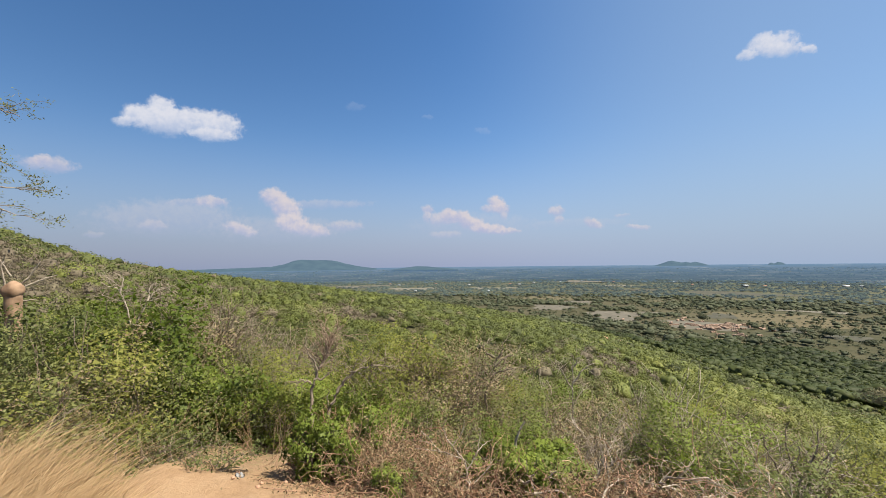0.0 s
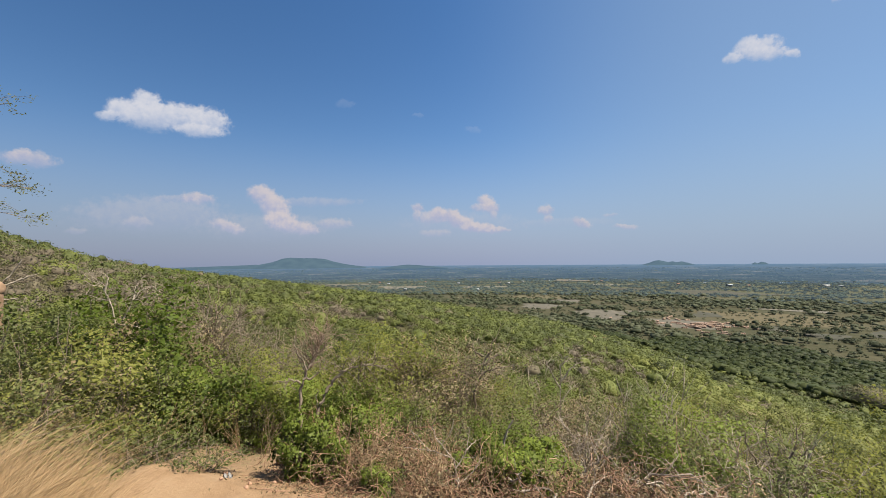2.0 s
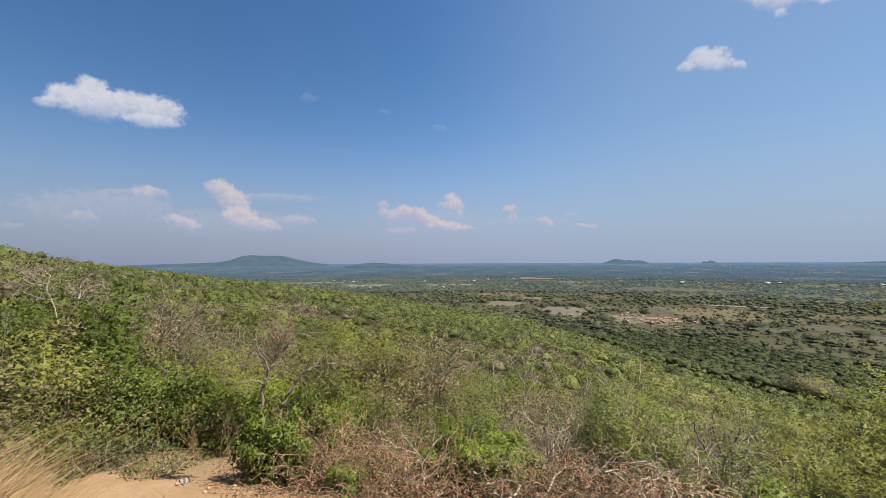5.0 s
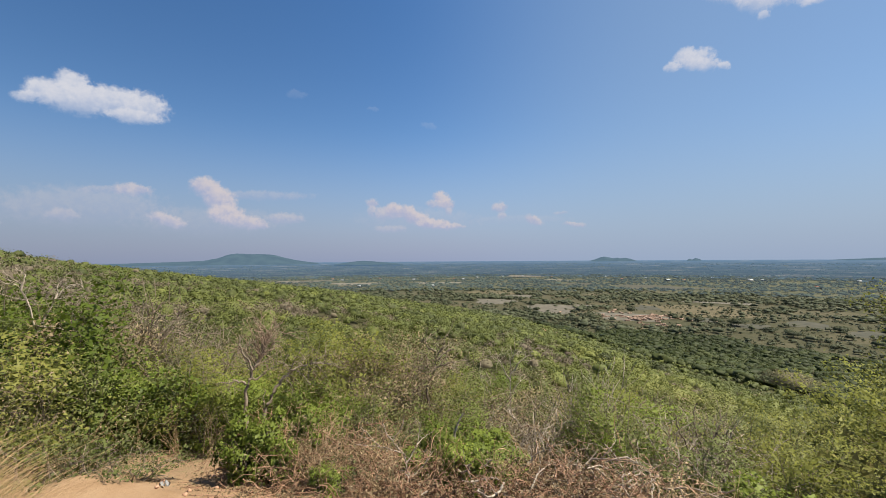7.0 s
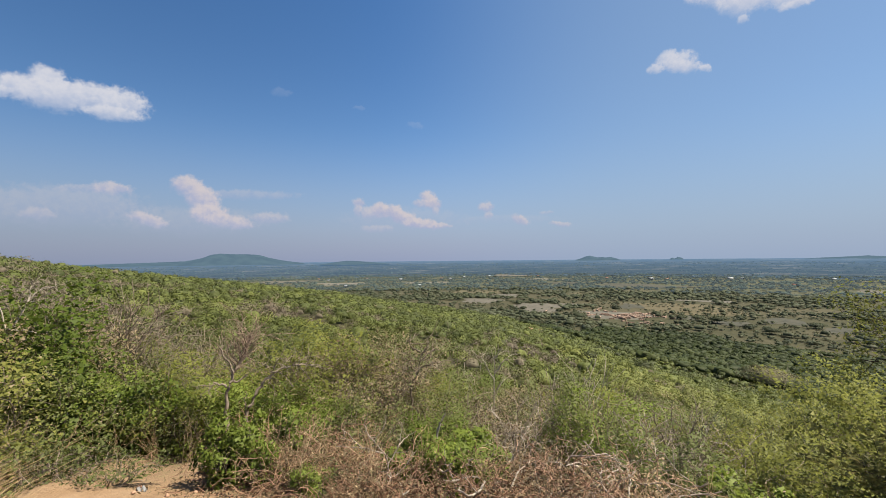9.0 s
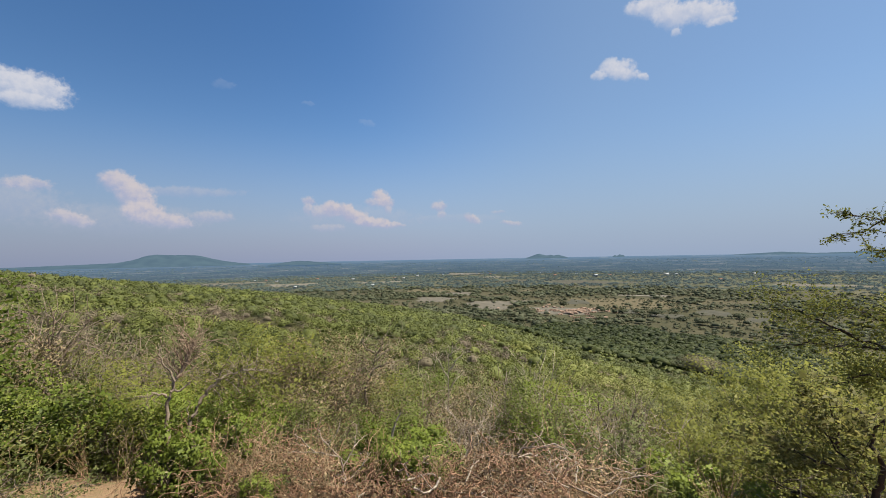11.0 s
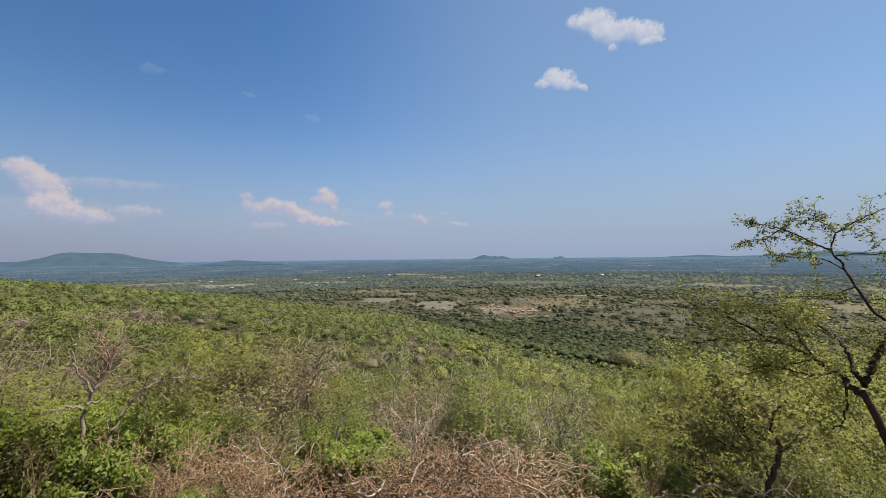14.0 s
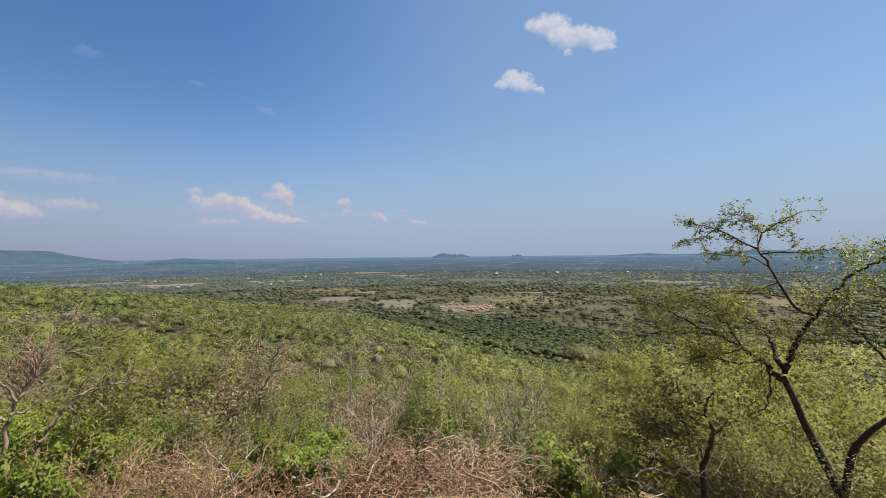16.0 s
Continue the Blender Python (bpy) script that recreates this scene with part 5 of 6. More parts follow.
def build_thorn_tree():
    rng = np.random.default_rng(301)
    d = 5.2
    base = spot(71.6, d)
    ob = thing("thorn_tree", "small twin-trunked thorn tree with dark bark and sparse feathery leaves", "tree", at=(0, 0, 0))
    s = Shape()
    foot = [base - [0, 0, 0.15], air(71.3, -24.5, d, LATE)]
    s.tube(bend(foot + [air(a, e, d, LATE) for a, e in ((71.1, -22.6), (69.3, -18.6), (68.5, -16.8), (67.9, -15.1), (67.0, -13.0))]), np.linspace(0.044, 0.026, 31), 9)
    part("trunk", s.mesh("trunk", MAT["dark"], True), ob)
    s = Shape()
    s.tube(bend([base + [0.03, 0, -0.1]] + [air(a, e, d + o, LATE) for a, e, o in ((71.5, -22.5, 0), (72.1, -19.0, 0), (73.3, -16.8, 0), (75.0, -14.8, 0.05), (77.0, -12.2, 0.1), (78.6, -9.0, 0.2), (79.6, -5.0, 0.3))]), np.linspace(0.036, 0.012, 36), 8)
    part("trunk", s.mesh("second_trunk", MAT["dark"], True), ob)
    s, tips, high = Shape(), [], []
    lines = [(((67.0, -13.2), (66.2, -12.7), (65.3, -11.7), (63.6, -10.6), (61.2, -9.3), (59.0, -8.3), (56.6, -7.6)), 0.03, 0.008, 0.3, 16),
             (((67.2, -12.6), (66.4, -10.9), (66.0, -9.2), (65.2, -8.2), (63.5, -6.8)), 0.026, 0.008, 0.5, 12),
             (((67.2, -12.2), (68.0, -9.9), (68.7, -8.2), (69.6, -6.6), (71.1, -4.0), (73.2, -1.6), (75.5, -0.3)), 0.032, 0.008, 0.3, 12),
             (((65.3, -11.7), (63.2, -12.2), (61.0, -11.8), (58.5, -12.4)), 0.014, 0.005, -0.2, 6),
             (((77.0, -12.2), (75.2, -10.8), (74.0, -9.3), (72.8, -7.9), (71.2, -6.6), (69.8, -6.0)), 0.015, 0.005, -0.2, 9),
             (((63.6, -10.6), (62.2, -8.0), (60.2, -6.2), (58.0, -5.6)), 0.014, 0.005, 0.2, 10),
             (((78.6, -9.0), (77.0, -6.2), (75.0, -4.0), (73.6, -3.2)), 0.014, 0.005, 0.1, 9),
             (((59.0, -8.3), (56.5, -6.9), (54.6, -6.2), (53.0, -6.3)), 0.010, 0.004, 0.1, 7),
             (((61.2, -9.3), (58.0, -9.3), (55.5, -9.5), (53.6, -10.1)), 0.010, 0.004, -0.2, 8),
             (((63.6, -10.6), (60.5, -12.2), (57.5, -13.2)), 0.010, 0.004, 0.2, 6)]
    for line, r0, r1, out, n in lines:
        p = limb(s, rng, line, r0, r1, d, out, off=LATE)
        tips += spray(rng, s, p, n + 4, 0.3, 1, 0.03, thick=0.003)
    for line, r0, r1, out, n in ((((69.6, -6.6), (68.1, -5.8), (66.8, -3.3), (65.9, -1.1), (65.1, 0.3), (65.5, 2.0)), 0.016, 0.006, 0.0, 0),
                                 (((65.1, 0.3), (63.8, 1.0), (61.4, 2.6), (58.2, 3.6)), 0.011, 0.003, -0.1, 9), (((61.4, 2.6), (60, 1.6), (58.6, 1.5)), 0.006, 0.002, 0.0, 4),
                                 (((65.4, -0.3), (66.9, -0.1), (69.0, -0.1), (71.1, 0.2)), 0.009, 0.003, 0.1, 5), (((65.5, 2.0), (66.9, 3.0), (68.8, 4.1)), 0.008, 0.003, 0.1, 7),
                                 (((65.5, 2.0), (64.4, 3.2), (63.4, 4.1)), 0.007, 0.003, -0.1, 6), (((66.2, -1.8), (64.5, -0.6), (62.5, -0.4), (60.8, -0.2)), 0.008, 0.003, 0.2, 5), (((66.8, -3.3), (64.8, -4.2), (62.6, -4.4)), 0.008, 0.003, -0.1, 4), (((74.5, -1.0), (76, 1.2), (77.5, 2.6)), 0.008, 0.003, 0.1, 6)):
        p = limb(s, rng, line, r0, r1, d, out, 5, 0.004, LATE)
        if n:
            high += spray(rng, s, p, n + 5, 0.15, 1, -0.05, 0.6, 0.15, 0.003)
    limb(s, rng, ((66.0, -12.8), (65.8, -14.5), (65.5, -16.2), (64.8, -17.1)), 0.012, 0.004, d, -0.1, off=LATE)
    part("branchwork", s.mesh("branchwork", MAT["dark"], True), ob)
    foliage(rng, tips, 11, (0.028, 0.016), 0.05, "feathery", ob, "foliage", "sparse olive-yellow feathery leaves")
    foliage(rng, high, 3.6, (0.034, 0.015), 0.018, "feathery", ob, "foliage", "thin leafy sprays at the top")


build_thorn_tree()


def build_dark_tree():
    rng = np.random.default_rng(311)
    d = 4.3
    ob = thing("dark_stemmed_tree", "low bushy tree with a blackish stem and small dull leaves", "tree")
    s, tips = Shape(), []
    limb(s, rng, ((59.6, -30), (59.7, -26.2), (59.9, -22.6), (60.6, -20.3), (60.0, -17.4), (59.0, -15.0)), 0.032, 0.01, d, 0.1, 8, off=LATE)
    for line, n in ((((59.9, -22.8), (58.6, -20.6), (57.4, -18.8), (56.0, -16.4), (54.6, -14.6)), 9), (((60.4, -20.5), (61.6, -19.0), (62.6, -18.0)), 3), (((60.0, -17.6), (60.6, -15.8), (60.8, -14.6)), 4),
                    (((58.9, -20.8), (56.5, -20.5), (54.5, -20.0), (52.6, -19.2)), 9), (((57.7, -18.8), (57.6, -16.8), (57.0, -14.4)), 6), (((59.6, -25.5), (57.0, -24.0), (54.2, -23.6), (52.0, -23.0)), 9),
                    (((59.6, -27.5), (57.0, -27.0), (54.4, -27.0), (51.8, -26.4)), 8)):
        p = limb(s, rng, line, 0.01, 0.003, d, rng.uniform(-0.4, 0.4), off=LATE)
        tips += spray(rng, s, p, n, 0.26, 1, 0.05, thick=0.003)
    part("trunk", s.mesh("trunk", MAT["dark"], True), ob)
    t = np.array(tips)
    part("foliage", tufted(rng, t, 2900, (0.032, 0.021), 0.06, MAT["dull"], t.mean(0), 0.09, 0.5), ob, "dull olive and brownish small leaves")


build_dark_tree()


def build_edge_tree():
    """The tree whose outer sprays reach into view beside the stump."""
    rng = np.random.default_rng(321)
    d = 6.0
    ob = thing("feathery_tree", "slender tree with drooping feathery green sprays", "tree")
    s, tips = Shape(), []
    base = spot(-54, d)
    trunk = bend([base - [0, 0, 0.2], base + [0.05, 0, 1.0], base + [0.0, 0.1, 2.2], base + [0.15, 0.1, 3.4]])
    s.tube(trunk, np.linspace(0.07, 0.03, len(trunk)), 8)
    for line in (((-53.5, 6), (-50, 8.2), (-47.5, 8.0), (-45.0, 7.6)), ((-53.5, 6), (-50, 6.4), (-47.6, 6.3), (-45.4, 5.2)), ((-53.5, 12), (-50, 14.6), (-47.5, 14.8), (-45.3, 14.4)), ((-53.5, 9), (-50, 10.4), (-47.6, 10.5), (-46.0, 9.9)), ((-53, 16), (-51, 20), (-49, 22)), ((-54, 12), (-58, 15), (-62, 17)), ((-54, 17), (-57, 22), (-60, 25))):
        p = limb(s, rng, line, 0.02, 0.004, d, 0.1, 5)
        tips += spray(rng, s, p, 7, 0.26, 1, -0.02, 0.6, 0.4, 0.004)
    part("trunk", s.mesh("trunk", MAT["bark"], True), ob)
    foliage(rng, tips, 7, (0.034, 0.011), 0.035, "olive", ob)


build_edge_tree()


def build_stump():
    rng = np.random.default_rng(331)
    d = 7.0
    base = spot(-45.4, d)
    ob = thing("pollarded_stump", "tall pale lopped tree trunk with a knobbly head", "tree stump")
    top = air(-45.4, -1.9, d)
    s = Shape()
    p = bend([base - [0, 0, 0.2], base + (top - base) * 0.5 + [0.02, 0, 0], top])
    s.tube(p, np.linspace(0.088, 0.082, len(p)) * rng.uniform(0.92, 1.08, len(p)), 12)
    part("trunk", s.mesh("trunk", MAT["stump"], True), ob, "smooth tan debarked trunk")
    head = lump(rng, 0.1, 1.25, 0.1, 16)
    part("head", mesh_of("head", np.concatenate(head.v) + top + [0, 0, -0.02], np.concatenate(head.q), MAT["stump"], smooth=True), ob, "knobbly swollen head")
    for line in (((-45.0, -1.6), (-44.2, -0.4), (-43.6, 0.8)), ((-44.9, -1.8), (-43.4, -1.0), (-42.4, -0.6)), ((-46.0, -1.5), (-46.2, 0.3), (-46.0, 1.4)), ((-44.9, -3.0), (-43.8, -2.9)), ((-45.6, -0.6), (-46.6, 1.6), (-47.0, 3.2))):
        k = Shape()
        limb(k, rng, line, 0.012, 0.006, d, -0.1, 5, 0.004)
        part("stick", k.mesh("stick", MAT["twig"]), ob)


MAT["stump"] = wood_material("tan_debarked_wood", (0.13, 0.075, 0.042), (0.27, 0.175, 0.11), 11.0)
build_stump()


def build_tangle_tree():
    rng = np.random.default_rng(341)
    d = 5.0
    ob = thing("withered_tree", "small grey-stemmed tree with a tangle of reddish dry twigs on top", "tree")
    s = Shape()
    p = limb(s, rng, ((-17.2, -21.6), (-17.5, -17.3), (-17.0, -14.4), (-16.0, -12.1), (-14.9, -9.6)), 0.022, 0.011, d, 0.1, 8)
    q = limb(s, rng, ((-17.4, -14.8), (-18.4, -14.2), (-19.4, -14.3)), 0.014, 0.005, d, 0, 5)
    limb(s, rng, ((-17.0, -14.4), (-15.8, -14.2), (-15.0, -13.6)), 0.014, 0.006, d, 0, 5)
    limb(s, rng, ((-16.6, -13.2), (-17.8, -11.0), (-18.2, -8.8)), 0.012, 0.005, d, 0.1, 5)
    part("trunk", s.mesh("trunk", MAT["bark"], True), ob)
    s, tips = Shape(), []
    for k in range(60):
        w = rng.normal(size=3) * [0.34, 0.3, 0.3] + [0.1, 0, 1.0]
        start = p[int(rng.integers(len(p) * 3 // 5, len(p)))]
        paths, t = grow(rng, start, w, rng.uniform(0.22, 0.42), 0.0055, 1, 2, 0.7, 0.06, 0.32, 6)
        for a, r in paths:
            s.tube(a, np.maximum(r, 0.0022), 3)
        tips += t
    part("twig_tangle", s.mesh("twig_tangle", MAT["rusty"]), ob, "reddish-brown tangle of dry twigs")
    s = Shape()
    spray(rng, s, q, 6, 0.16, 1, -0.05, thick=0.004)
    part("twig_tangle", s.mesh("twig_tangle", MAT["bark"]), ob)


MAT["rusty"] = wood_material("reddish_twig", (0.163, 0.107, 0.074), (0.281, 0.204, 0.152))
build_tangle_tree()


def build_arching_tree():
    rng = np.random.default_rng(351)
    d = 5.3
    ob = thing("arching_tree", "leaning grey sapling arched over with hanging twigs and yellowing leaves", "tree")
    s = Shape()
    p = limb(s, rng, ((-16.2, -21.3), (-15.4, -19.0), (-14.4, -16.4), (-12.9, -14.4), (-11.2, -13.4), (-9.4, -13.1), (-7.6, -13.2)), 0.026, 0.008, d, 0.2, 7)
    limb(s, rng, ((-12.4, -13.9), (-11.0, -11.4), (-10.4, -9.8)), 0.01, 0.004, d + 0.1, 0, 5)
    limb(s, rng, ((-15.0, -21), (-15.2, -18), (-15.4, -15.5)), 0.011, 0.005, d, 0.2, 5)
    tips = spray(rng, s, p[10:], 22, 0.3, 1, -0.12, 0.8, 0.8)
    part("trunk", s.mesh("trunk", MAT["bark"], True), ob)
    foliage(rng, tips, 1.2, (0.045, 0.022), 0.05, "yellow", ob)


build_arching_tree()


def build_white_tree():
    rng = np.random.default_rng(361)
    base = spot(28.0, 5.6)
    ob = thing("bare_tree", "pale grey leafless small tree with many fine upright twigs", "tree")
    s = Shape()
    for k in range(13):
        w = (rng.normal() * 0.36, rng.normal() * 0.33, 1)
        paths, t = grow(rng, base + rng.normal(size=3) * [0.08, 0.08, 0], w, rng.uniform(0.6, 0.84), 0.012, 2, 4, 0.42, 0.14, 0.14)
        for a, r in paths:
            s.tube(a, np.maximum(r, 0.003), 4)
    part("trunk", s.mesh("trunk", MAT["twig"]), ob)
    # a darker forked snag among the shrubs
    ob = thing("bare_snag", "thin dark forked snag standing in dry shrubs", "tree")
    s = Shape()
    for line in (((5.6, -16.5), (6.4, -14.6), (6.9, -12.8), (6.7, -11.2)), ((6.4, -14.6), (8.2, -13.8), (10.2, -13.4)), ((6.9, -12.8), (7.8, -11.4), (8.0, -10.4)), ((6.8, -13.4), (8.4, -12.2), (9.6, -11.8)), ((6.7, -12.2), (5.6, -11.6), (5.2, -10.8))):
        p = limb(s, rng, line, 0.017, 0.004, 6.1, 0, 5)
        spray(rng, s, p, 4, 0.3, 1, 0.0)
    limb(s, rng, ((5.4, -26.0), (5.5, -20), (5.6, -16.5)), 0.02, 0.017, 6.1, 0, 5)
    part("trunk", s.mesh("trunk", MAT["bark"]), ob)


build_white_tree()


def build_dead_stems():
    """Leafless stems that rise out of the scrub."""
    rng = np.random.default_rng(365)
    for label, wood, d, lines in (
            ("pale dead twigs rising above a dark green bush", "twig", 6.6, (((-36.0, -12.0), (-36.4, -6.0), (-37.4, -2.6), (-39.0, -1.4)), ((-37.4, -2.6), (-37.2, -1.2), (-37.8, -0.4)), ((-36.3, -7.0), (-35.0, -3.6), (-33.6, -2.2), (-32.6, -2.8)), ((-35.0, -3.6), (-34.6, -1.8)), ((-36.4, -6.0), (-34.2, -6.6), (-32.4, -7.6)))),
            ("dark crooked stems of a leafless shrub", "brown", 7.0, (((-27.6, -13.0), (-27.4, -8.5), (-26.9, -5.6), (-27.3, -3.6)), ((-27.4, -8.5), (-28.6, -6.2), (-29.4, -4.6)), ((-26.9, -5.6), (-25.8, -4.4)), ((-27.5, -10.2), (-25.6, -8.0), (-24.4, -6.0), (-23.4, -5.2)), ((-28.0, -12.0), (-30.4, -8.8), (-31.0, -6.8)))),
            ("grey bare stem forked among dry shrubs", "twig", 6.4, (((16.6, -20.0), (16.8, -15.0), (17.0, -12.0)), ((16.8, -15.0), (18.2, -13.2), (19.0, -12.6)), ((16.8, -16.0), (15.4, -13.6), (14.8, -12.4)), ((17.0, -13.0), (17.8, -11.6)))),
            ("greyish bare shrub with dark crooked stems", "bark", 4.9, (((39.0, -27.0), (39.2, -22.0), (38.4, -18.4), (38.8, -16.2)), ((39.2, -22.0), (40.8, -18.6), (41.0, -16.4)), ((39.1, -23.5), (37.0, -19.8), (36.4, -17.6)), ((40.2, -20.0), (42.2, -18.2))))):
        ob = thing("leafless_shrub", label, "shrub", "leafless stems in the scrub")
        s = Shape()
        for line in lines:
            p = limb(s, rng, line, 0.012, 0.0035, d, rng.uniform(-0.1, 0.1), 5, 0.008)
            spray(rng, s, p, 5, 0.26, 1, 0.04, 0.7, 0.6, 0.0035)
        part("stem", s.mesh("stem", MAT[wood]), ob)


build_dead_stems()


def build_dead_branch():
    """The pale dead sapling and the grey stake near the sand."""
    rng = np.random.default_rng(371)
    d = 3.35
    ob = thing("dead_sapling", "bleached dead sapling with crooked bare branches", "dead tree")
    s = Shape()
    for line, r0 in ((((3.5, -31), (3.5, -28.0), (3.0, -26.2), (2.4, -24.4), (0.9, -22.9), (-0.2, -21.0), (0.2, -19.6)), 0.013), (((2.8, -25.6), (4.3, -23.5), (4.7, -21.0)), 0.008), (((2.4, -24.4), (-0.6, -23.5), (-4.0, -23.1)), 0.008), (((0.9, -22.9), (2.2, -21.6), (2.6, -20.0)), 0.006), (((-0.6, -23.5), (-2.4, -21.8), (-3.2, -21.2)), 0.006), (((3.2, -27.2), (5.0, -26), (6.2, -24.2)), 0.008), (((3.3, -28), (1.0, -27.2), (-0.8, -27.4)), 0.008), (((4.3, -23.5), (5.6, -22.4)), 0.005)):
        p = limb(s, rng, line, r0 * 0.7, 0.0025, d, rng.uniform(-0.15, 0.15), 6, 0.003)
        spray(rng, s, p, 3, 0.12, 0, 0.05, thick=0.003)
    part("trunk", s.mesh("trunk", MAT["twig"], True), ob)
    ob = thing("broken_stake", "grey broken dead stem sticking out of a bush", "dead wood")
    s = Shape()
    limb(s, rng, ((9.0, -27.5), (9.3, -23.0), (9.7, -21.4), (10.6, -19.9)), 0.014, 0.008, 3.9, 0, 6, 0.002)
    part("stem", s.mesh("stem", MAT["twig"], True), ob)


build_dead_branch()


def build_brush():
    """Heaps of cut branches and dry vines along the lip of the slope."""
    rng = np.random.default_rng(381)
    for az, r, n, size, label in ((33.5, 3.55, 34, 0.5, "heap of cut grey branches on the slope's edge"), (26.0, 3.4, 26, 0.42, "heap of cut grey branches in dry vines"), (11.0, 3.25, 10, 0.34, "dead twigs heaped under a green bush"), (53.0, 3.7, 8, 0.5, "fallen crooked grey branches among shrubs")):
        ob = thing("brush_pile", label, "brush pile", "heaps of cut brush")
        c = spot(az, r)
        for k in range(n):
            s = Shape()
            a = rng.uniform(0, 6.283)
            st = c + [rng.normal() * 0.3, rng.normal() * 0.16, rng.uniform(0.02, 0.3)]
            paths, t = grow(rng, st, (math.cos(a), math.sin(a), rng.uniform(-0.1, 0.5)), size * rng.uniform(0.6, 1.2), rng.uniform(0.005, 0.012), 1, 2, 0.6, -0.04, 0.34, 7)
            for p, q in paths:
                p[:, 2] = np.maximum(p[:, 2], land(p[:, 0], p[:, 1]) + 0.005)
                s.tube(p, np.maximum(q, 0.002), 5)
            part("branch", s.mesh("branch", MAT["twig"], True), ob)
    for az, r, n, wide, high, mat, label in ((30.0, 3.4, 520, 0.36, 0.30, "rust", "mound of rust-brown dead vines"), (23.5, 3.3, 420, 0.36, 0.26, "rust", "mound of rust-brown dead vines"), (18.0, 3.15, 620, 0.36, 0.2, "rust", "mat of dry brown vines"), (-10.5, 4.1, 800, 0.4, 0.34, "rust", "heap of reddish dried vines"), (-8.0, 3.6, 700, 0.4, 0.22, "rust", "mat of dry brown vines"), (5.0, 3.05, 420, 0.4, 0.1, "rust", "mat of straw-coloured dead stems"), (0.0, 3.4, 520, 0.42, 0.2, "rust", "mat of dry brown vines"), (-1.5, 5.2, 420, 0.35, 0.4, "rust", "heap of reddish dried vines"), (36.5, 3.6, 300, 0.2, 0.26, "straw", "mound of straw-coloured dead stems"), (-42, 6.0, 320, 0.4, 0.3, "rust", "heap of reddish dried vines")):
        ob = thing("dry_vines", label, "dead vines", "heaps of dead vines")
        c = spot(az, r)
        s = Shape()
        for k in range(n // 2):
            u = rng.normal(size=3)
            st = c + u * [wide, wide * 0.6, 0] + [0, 0, abs(u[2]) * high * 0.6]
            w = rng.normal(size=3) * [1, 1, 0.7]
            paths, t = grow(rng, st, w, rng.uniform(0.15, 0.4), 0.0042, 0, 0, 0, -0.12, 0.45, 6)
            for p, q in paths:
                p[:, 2] = np.maximum(p[:, 2], land(p[:, 0], p[:, 1]) + 0.004)
                s.tube(p, np.maximum(q, 0.002), 3)
        tagged(part("vine_tangle", s.mesh("vine_tangle", MAT[mat]), ob), kind="stuff")
        f = Shape()
        u = rng.normal(size=(n * 3, 3))
        pts = c + u * [wide, wide * 0.6, 0] + np.stack([0 * u[:, 0], 0 * u[:, 0], np.abs(u[:, 2]) * high * np.exp(-(u[:, 0] ** 2) * 0.4)], 1)
        pts[:, 2] = np.maximum(pts[:, 2], land(pts[:, 0], pts[:, 1]) + 0.01)
        f.leaves(rng, pts, 0.028, 0.013)
        tagged(part("dead_foliage", f.mesh("dead_foliage", MAT["dry" if mat == "rust" else mat]), ob), kind="stuff")


build_brush()


def build_dry_weeds():
    """Thin straw-coloured dead weeds standing along the lip."""
    rng = np.random.default_rng(385)
    for az, r in ((-12.2, 3.7), (-9.4, 3.35), (-6.0, 3.5), (-3.0, 3.2), (-1.0, 3.6), (1.8, 3.15), (6.4, 3.3), (7.4, 3.7), (16.4, 3.3), (18.8, 3.6), (21.4, 3.3), (24.2, 3.7), (28.0, 3.5), (-38.8, 4.5), (-36.0, 4.9), (-33.0, 5.0), (-28.4, 5.3), (-24.2, 5.4), (-21.2, 5.2), (41.0, 3.6), (50.5, 3.7)):
        ob = thing("dry_weed", "thin straw-coloured dead weed standing on the bank", "weed", "dead weeds")
        s, tips = Shape(), []
        base = spot(az, r)
        for k in range(7):
            w = (rng.normal() * 0.35, rng.normal() * 0.35, 1)
            paths, t = grow(rng, base + rng.normal(size=3) * [0.05, 0.05, 0], w, rng.uniform(0.22, 0.42), 0.003, 1, 4, 0.5, 0.05, 0.12)
            for p, q in paths:
                s.tube(p, np.maximum(q, 0.0017), 3)
            tips += t
        tagged(part("stalk", s.mesh("stalk", MAT["straw"]), ob), kind="stuff")
        f = Shape()
        t = np.array(tips)
        f.leaves(rng, t + rng.normal(size=t.shape) * 0.012, 0.02, 0.009)
        tagged(part("dry_foliage", f.mesh("dry_foliage", MAT["straw"]), ob), kind="stuff")


build_dry_weeds()


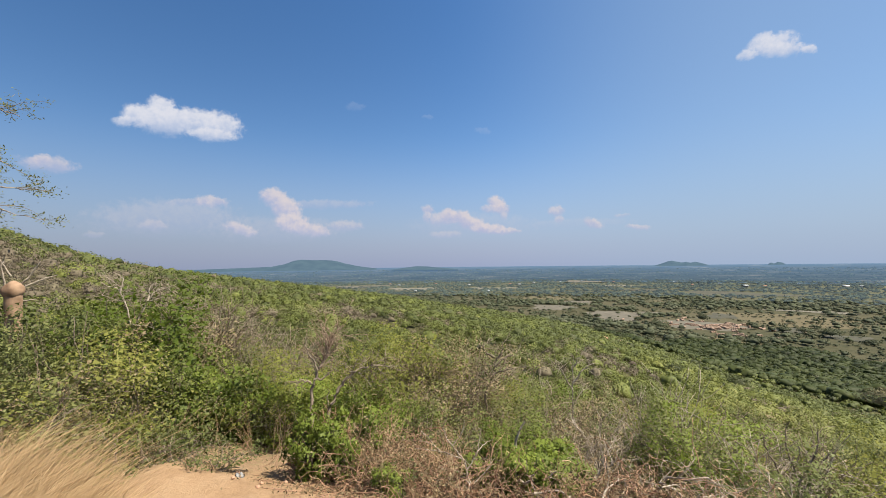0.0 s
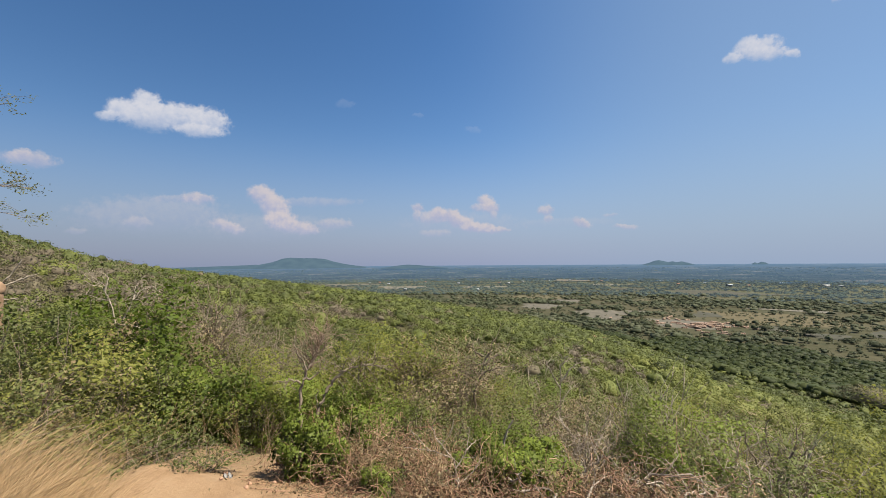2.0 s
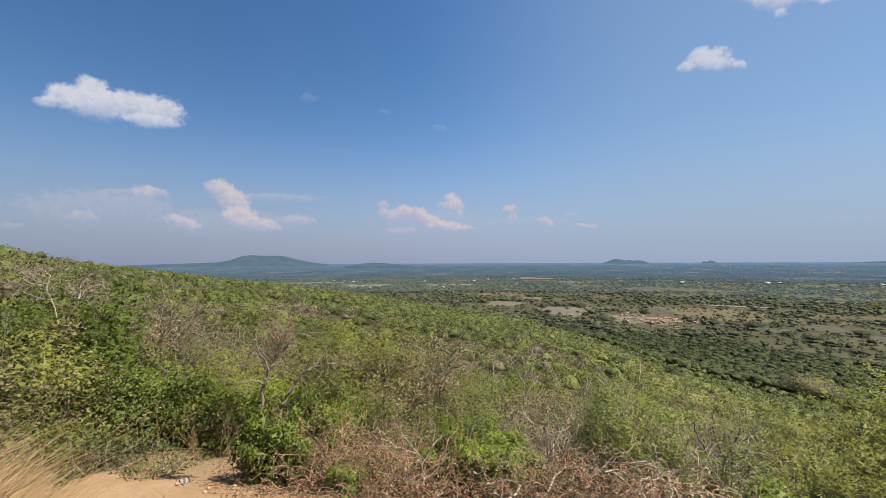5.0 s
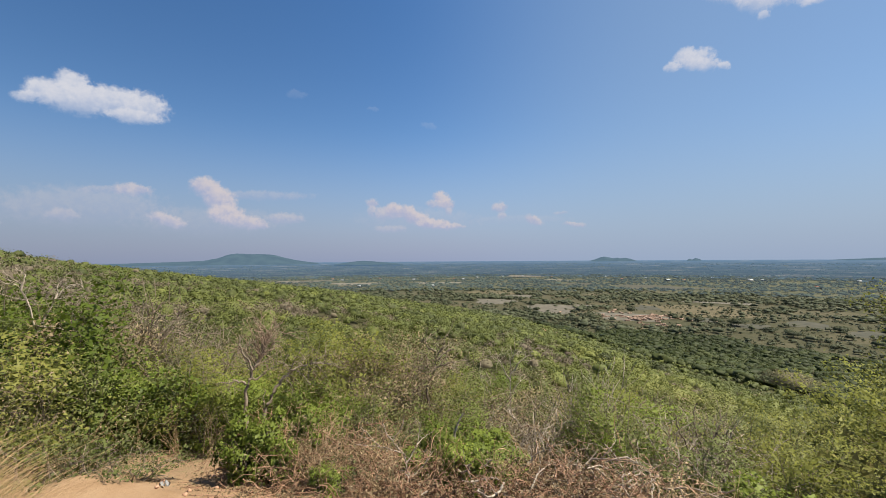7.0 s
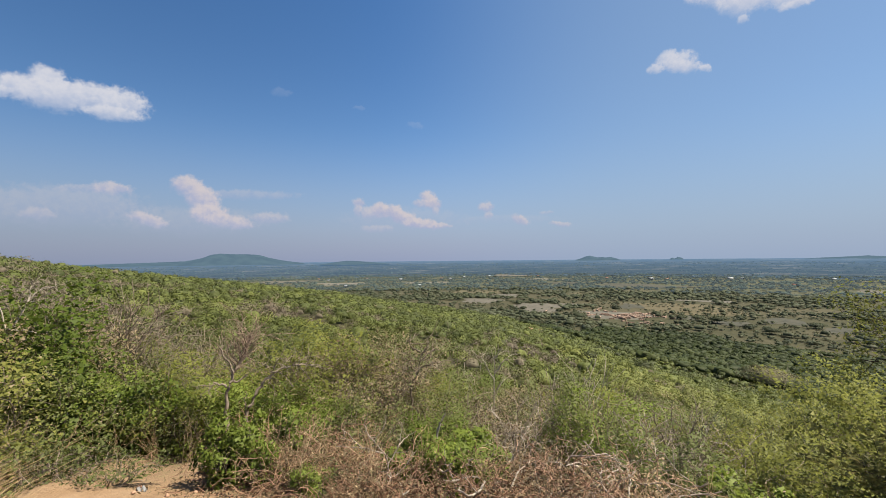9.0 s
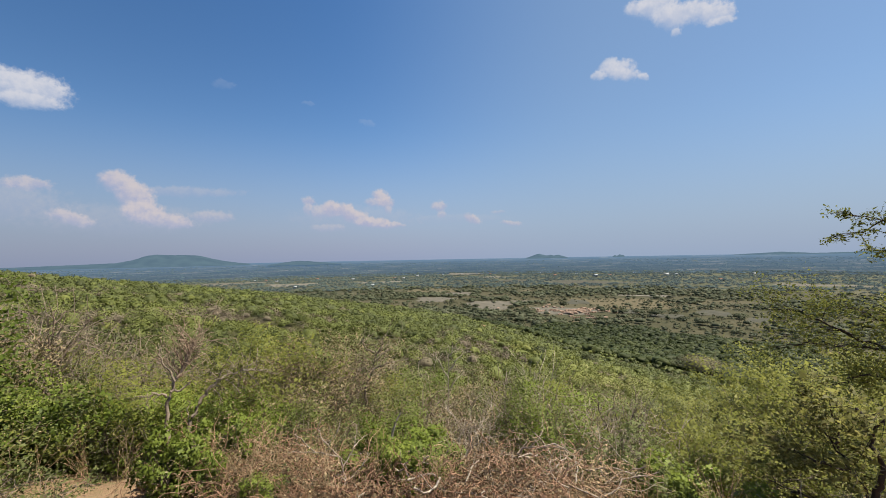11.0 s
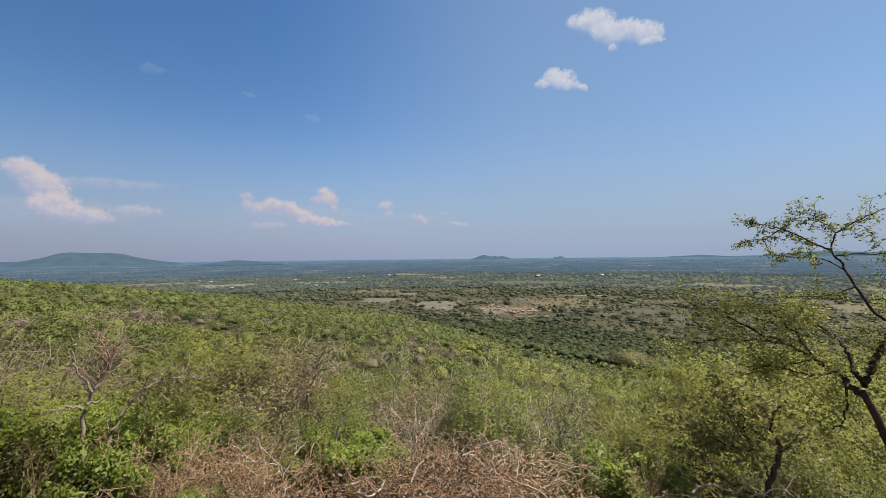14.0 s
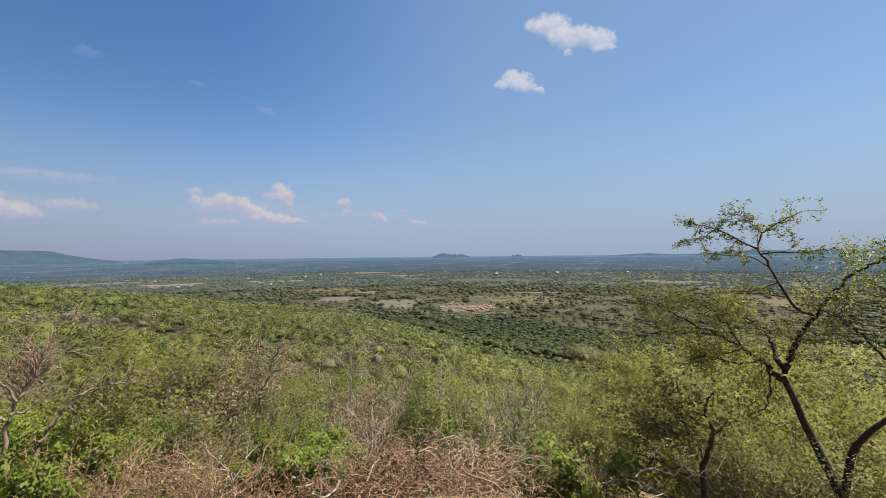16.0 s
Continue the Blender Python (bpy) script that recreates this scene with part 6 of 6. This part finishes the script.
def build_grass():
    """The clump of tall straw by the sand, leaning with the wind, and short dry grass over the bank."""
    rng = np.random.default_rng(391)
    ob = thing("dry_grass_clump", "tall straw-coloured dry grass clump leaning over at the sand's edge", "grass")
    blades = []
    az, r = rng.uniform(-66, -38, 22000), rng.uniform(2.1, 3.9, 22000)
    rim = 1 + 0.25 * wave(az, r * 12, 9, 55)
    inside = ((az + 51) / 14) ** 2 + ((r - 3.0) / 0.8) ** 2 < rim * rng.uniform(0.35, 1.1, len(az))
    az, r = az[inside][:9500], r[inside][:9500]
    n = len(az)
    lean = np.stack([np.cos(np.radians(az)), -np.sin(np.radians(az)), 0 * az], 1)
    x, y = r * np.sin(np.radians(az)), r * np.cos(np.radians(az))
    root = np.stack([x, y, land(x, y) - 0.02], 1)
    h = rng.uniform(0.42, 0.98, n)[:, None] * np.interp(az, [-60, -46, -39], [1.15, 1.08, 0.65])[:, None]
    bow = (lean * rng.uniform(0.0, 0.42, (n, 1)) + rng.normal(size=(n, 3)) * [0.17, 0.17, 0]) * h
    side = np.cross(bow + [0, 0, 0.3], rng.normal(size=(n, 3)))
    side /= np.linalg.norm(side, axis=1, keepdims=True)
    v, q = [], []
    for k, t in enumerate((0.0, 0.4, 0.75, 1.0)):
        c = root + bow * t ** 1.8 + [0, 0, 1] * h * (t - 0.28 * t ** 3)
        wdt = 0.0024 * (1 - 0.8 * t)
        v += [c - side * wdt, c + side * wdt]
    v = np.stack(v, 1)
    i = np.arange(n)[:, None] * 8
    q = np.concatenate([i + [0, 1, 3, 2], i + [2, 3, 5, 4], i + [4, 5, 7, 6]])
    part("tuft", mesh_of("tuft", v, q, MAT["grass"]), ob)
    # short cover: grass blades, weeds and litter
    for name, label, mat, n, a0, a1, r0, r1, le, wi, up in (("dry_litter", "dry leaf and straw litter on the bank", "straw", 7000, -60, 84, 3.0, 12, 0.06, 0.006, 0.5), ("dead_leaf_litter", "brown dead leaves under the shrubs", "dry", 20000, -60, 84, 3.0, 14, 0.024, 0.012, 1.0), ("weeds", "low green weeds between the shrubs", "olive", 16000, -60, 84, 3.7, 14, 0.045, 0.02, 0.4)):
        x, y, r, az = scatter(rng, n, a0, a1, r0, r1, 1.5)
        patch = wave(x, y, 1.1, 51) + 0.5 * wave(x, y, 0.4, 52)
        keep = (patch > -0.2) & ~((az > -36) & (az < -13) & (r < np.interp(az, [-36, -27, -17, -13], [4.5, 5.0, 4.3, 3.4]))) & (r > np.interp(az, *LIP) + 0.1)
        x, y, patch = x[keep], y[keep], patch[keep]
        lift = np.abs(rng.normal(size=len(x))) * (0.015 if name != "weeds" else 0.07) * (1 + patch.clip(0, 2))
        f = Shape()
        f.leaves(rng, np.stack([x, y, land(x, y) + 0.008 + lift], 1), le, wi, up)
        tagged(new(name, f.mesh(name, MAT[mat])), label, "litter" if name != "weeds" else "weeds", kind="stuff")


build_grass()


MAT["earthy"] = wood_material("brown_earthy_rock", (0.148, 0.0962, 0.0666), (0.237, 0.163, 0.118), 14.0)


def build_bank():
    """Stone, clods and a scrap of plastic on the sand."""
    rng = np.random.default_rng(401)
    ob = new("rock", lump(rng, 0.08, 0.75).mesh("rock", MAT["earthy"], True))
    ob.location = spot(-19.2, 4.55, 0.05)
    tagged(ob, "brown-grey rock half sunk in the bank", "rock")
    for k in range(16):
        ob = new("clod", lump(rng, rng.uniform(0.006, 0.02), 0.7, 0.3, 6).mesh("clod", MAT["rock"], True))
        ob.location = spot(rng.uniform(-28, -15), rng.uniform(3.4, 5.2), 0.01)
        ob.rotation_euler = (0, 0, rng.uniform(0, 6))
        tagged(ob, "small clod of orange earth on the sand", "clod", "clods on the sand")
    s = Shape()
    u = np.linspace(-1, 1, 9)
    gx, gy = np.meshgrid(u, u, indexing="ij")
    z = 0.018 + 0.014 * np.sin(gx * 5 + gy * 2) + 0.012 * np.sin(gy * 7 - gx * 3)
    v = np.stack([gx * 0.03 + 0.008 * gy, gy * 0.016 + 0.008 * np.sin(gx * 4), z], -1)
    i, j = np.meshgrid(np.arange(8), np.arange(8), indexing="ij")
    p = i * 9 + j
    s.add(v, np.stack([p, p + 9, p + 10, p + 1], -1))
    s.add(v - [0, 0, 0.003], np.stack([p, p + 1, p + 10, p + 9], -1))
    ob = new("plastic_scrap", s.mesh("plastic_scrap", MAT["plaster"], True))
    ob.location = spot(-25.6, 3.95, 0.0)
    tagged(ob, "crumpled white plastic scrap lying on the sand", "litter")


build_bank()
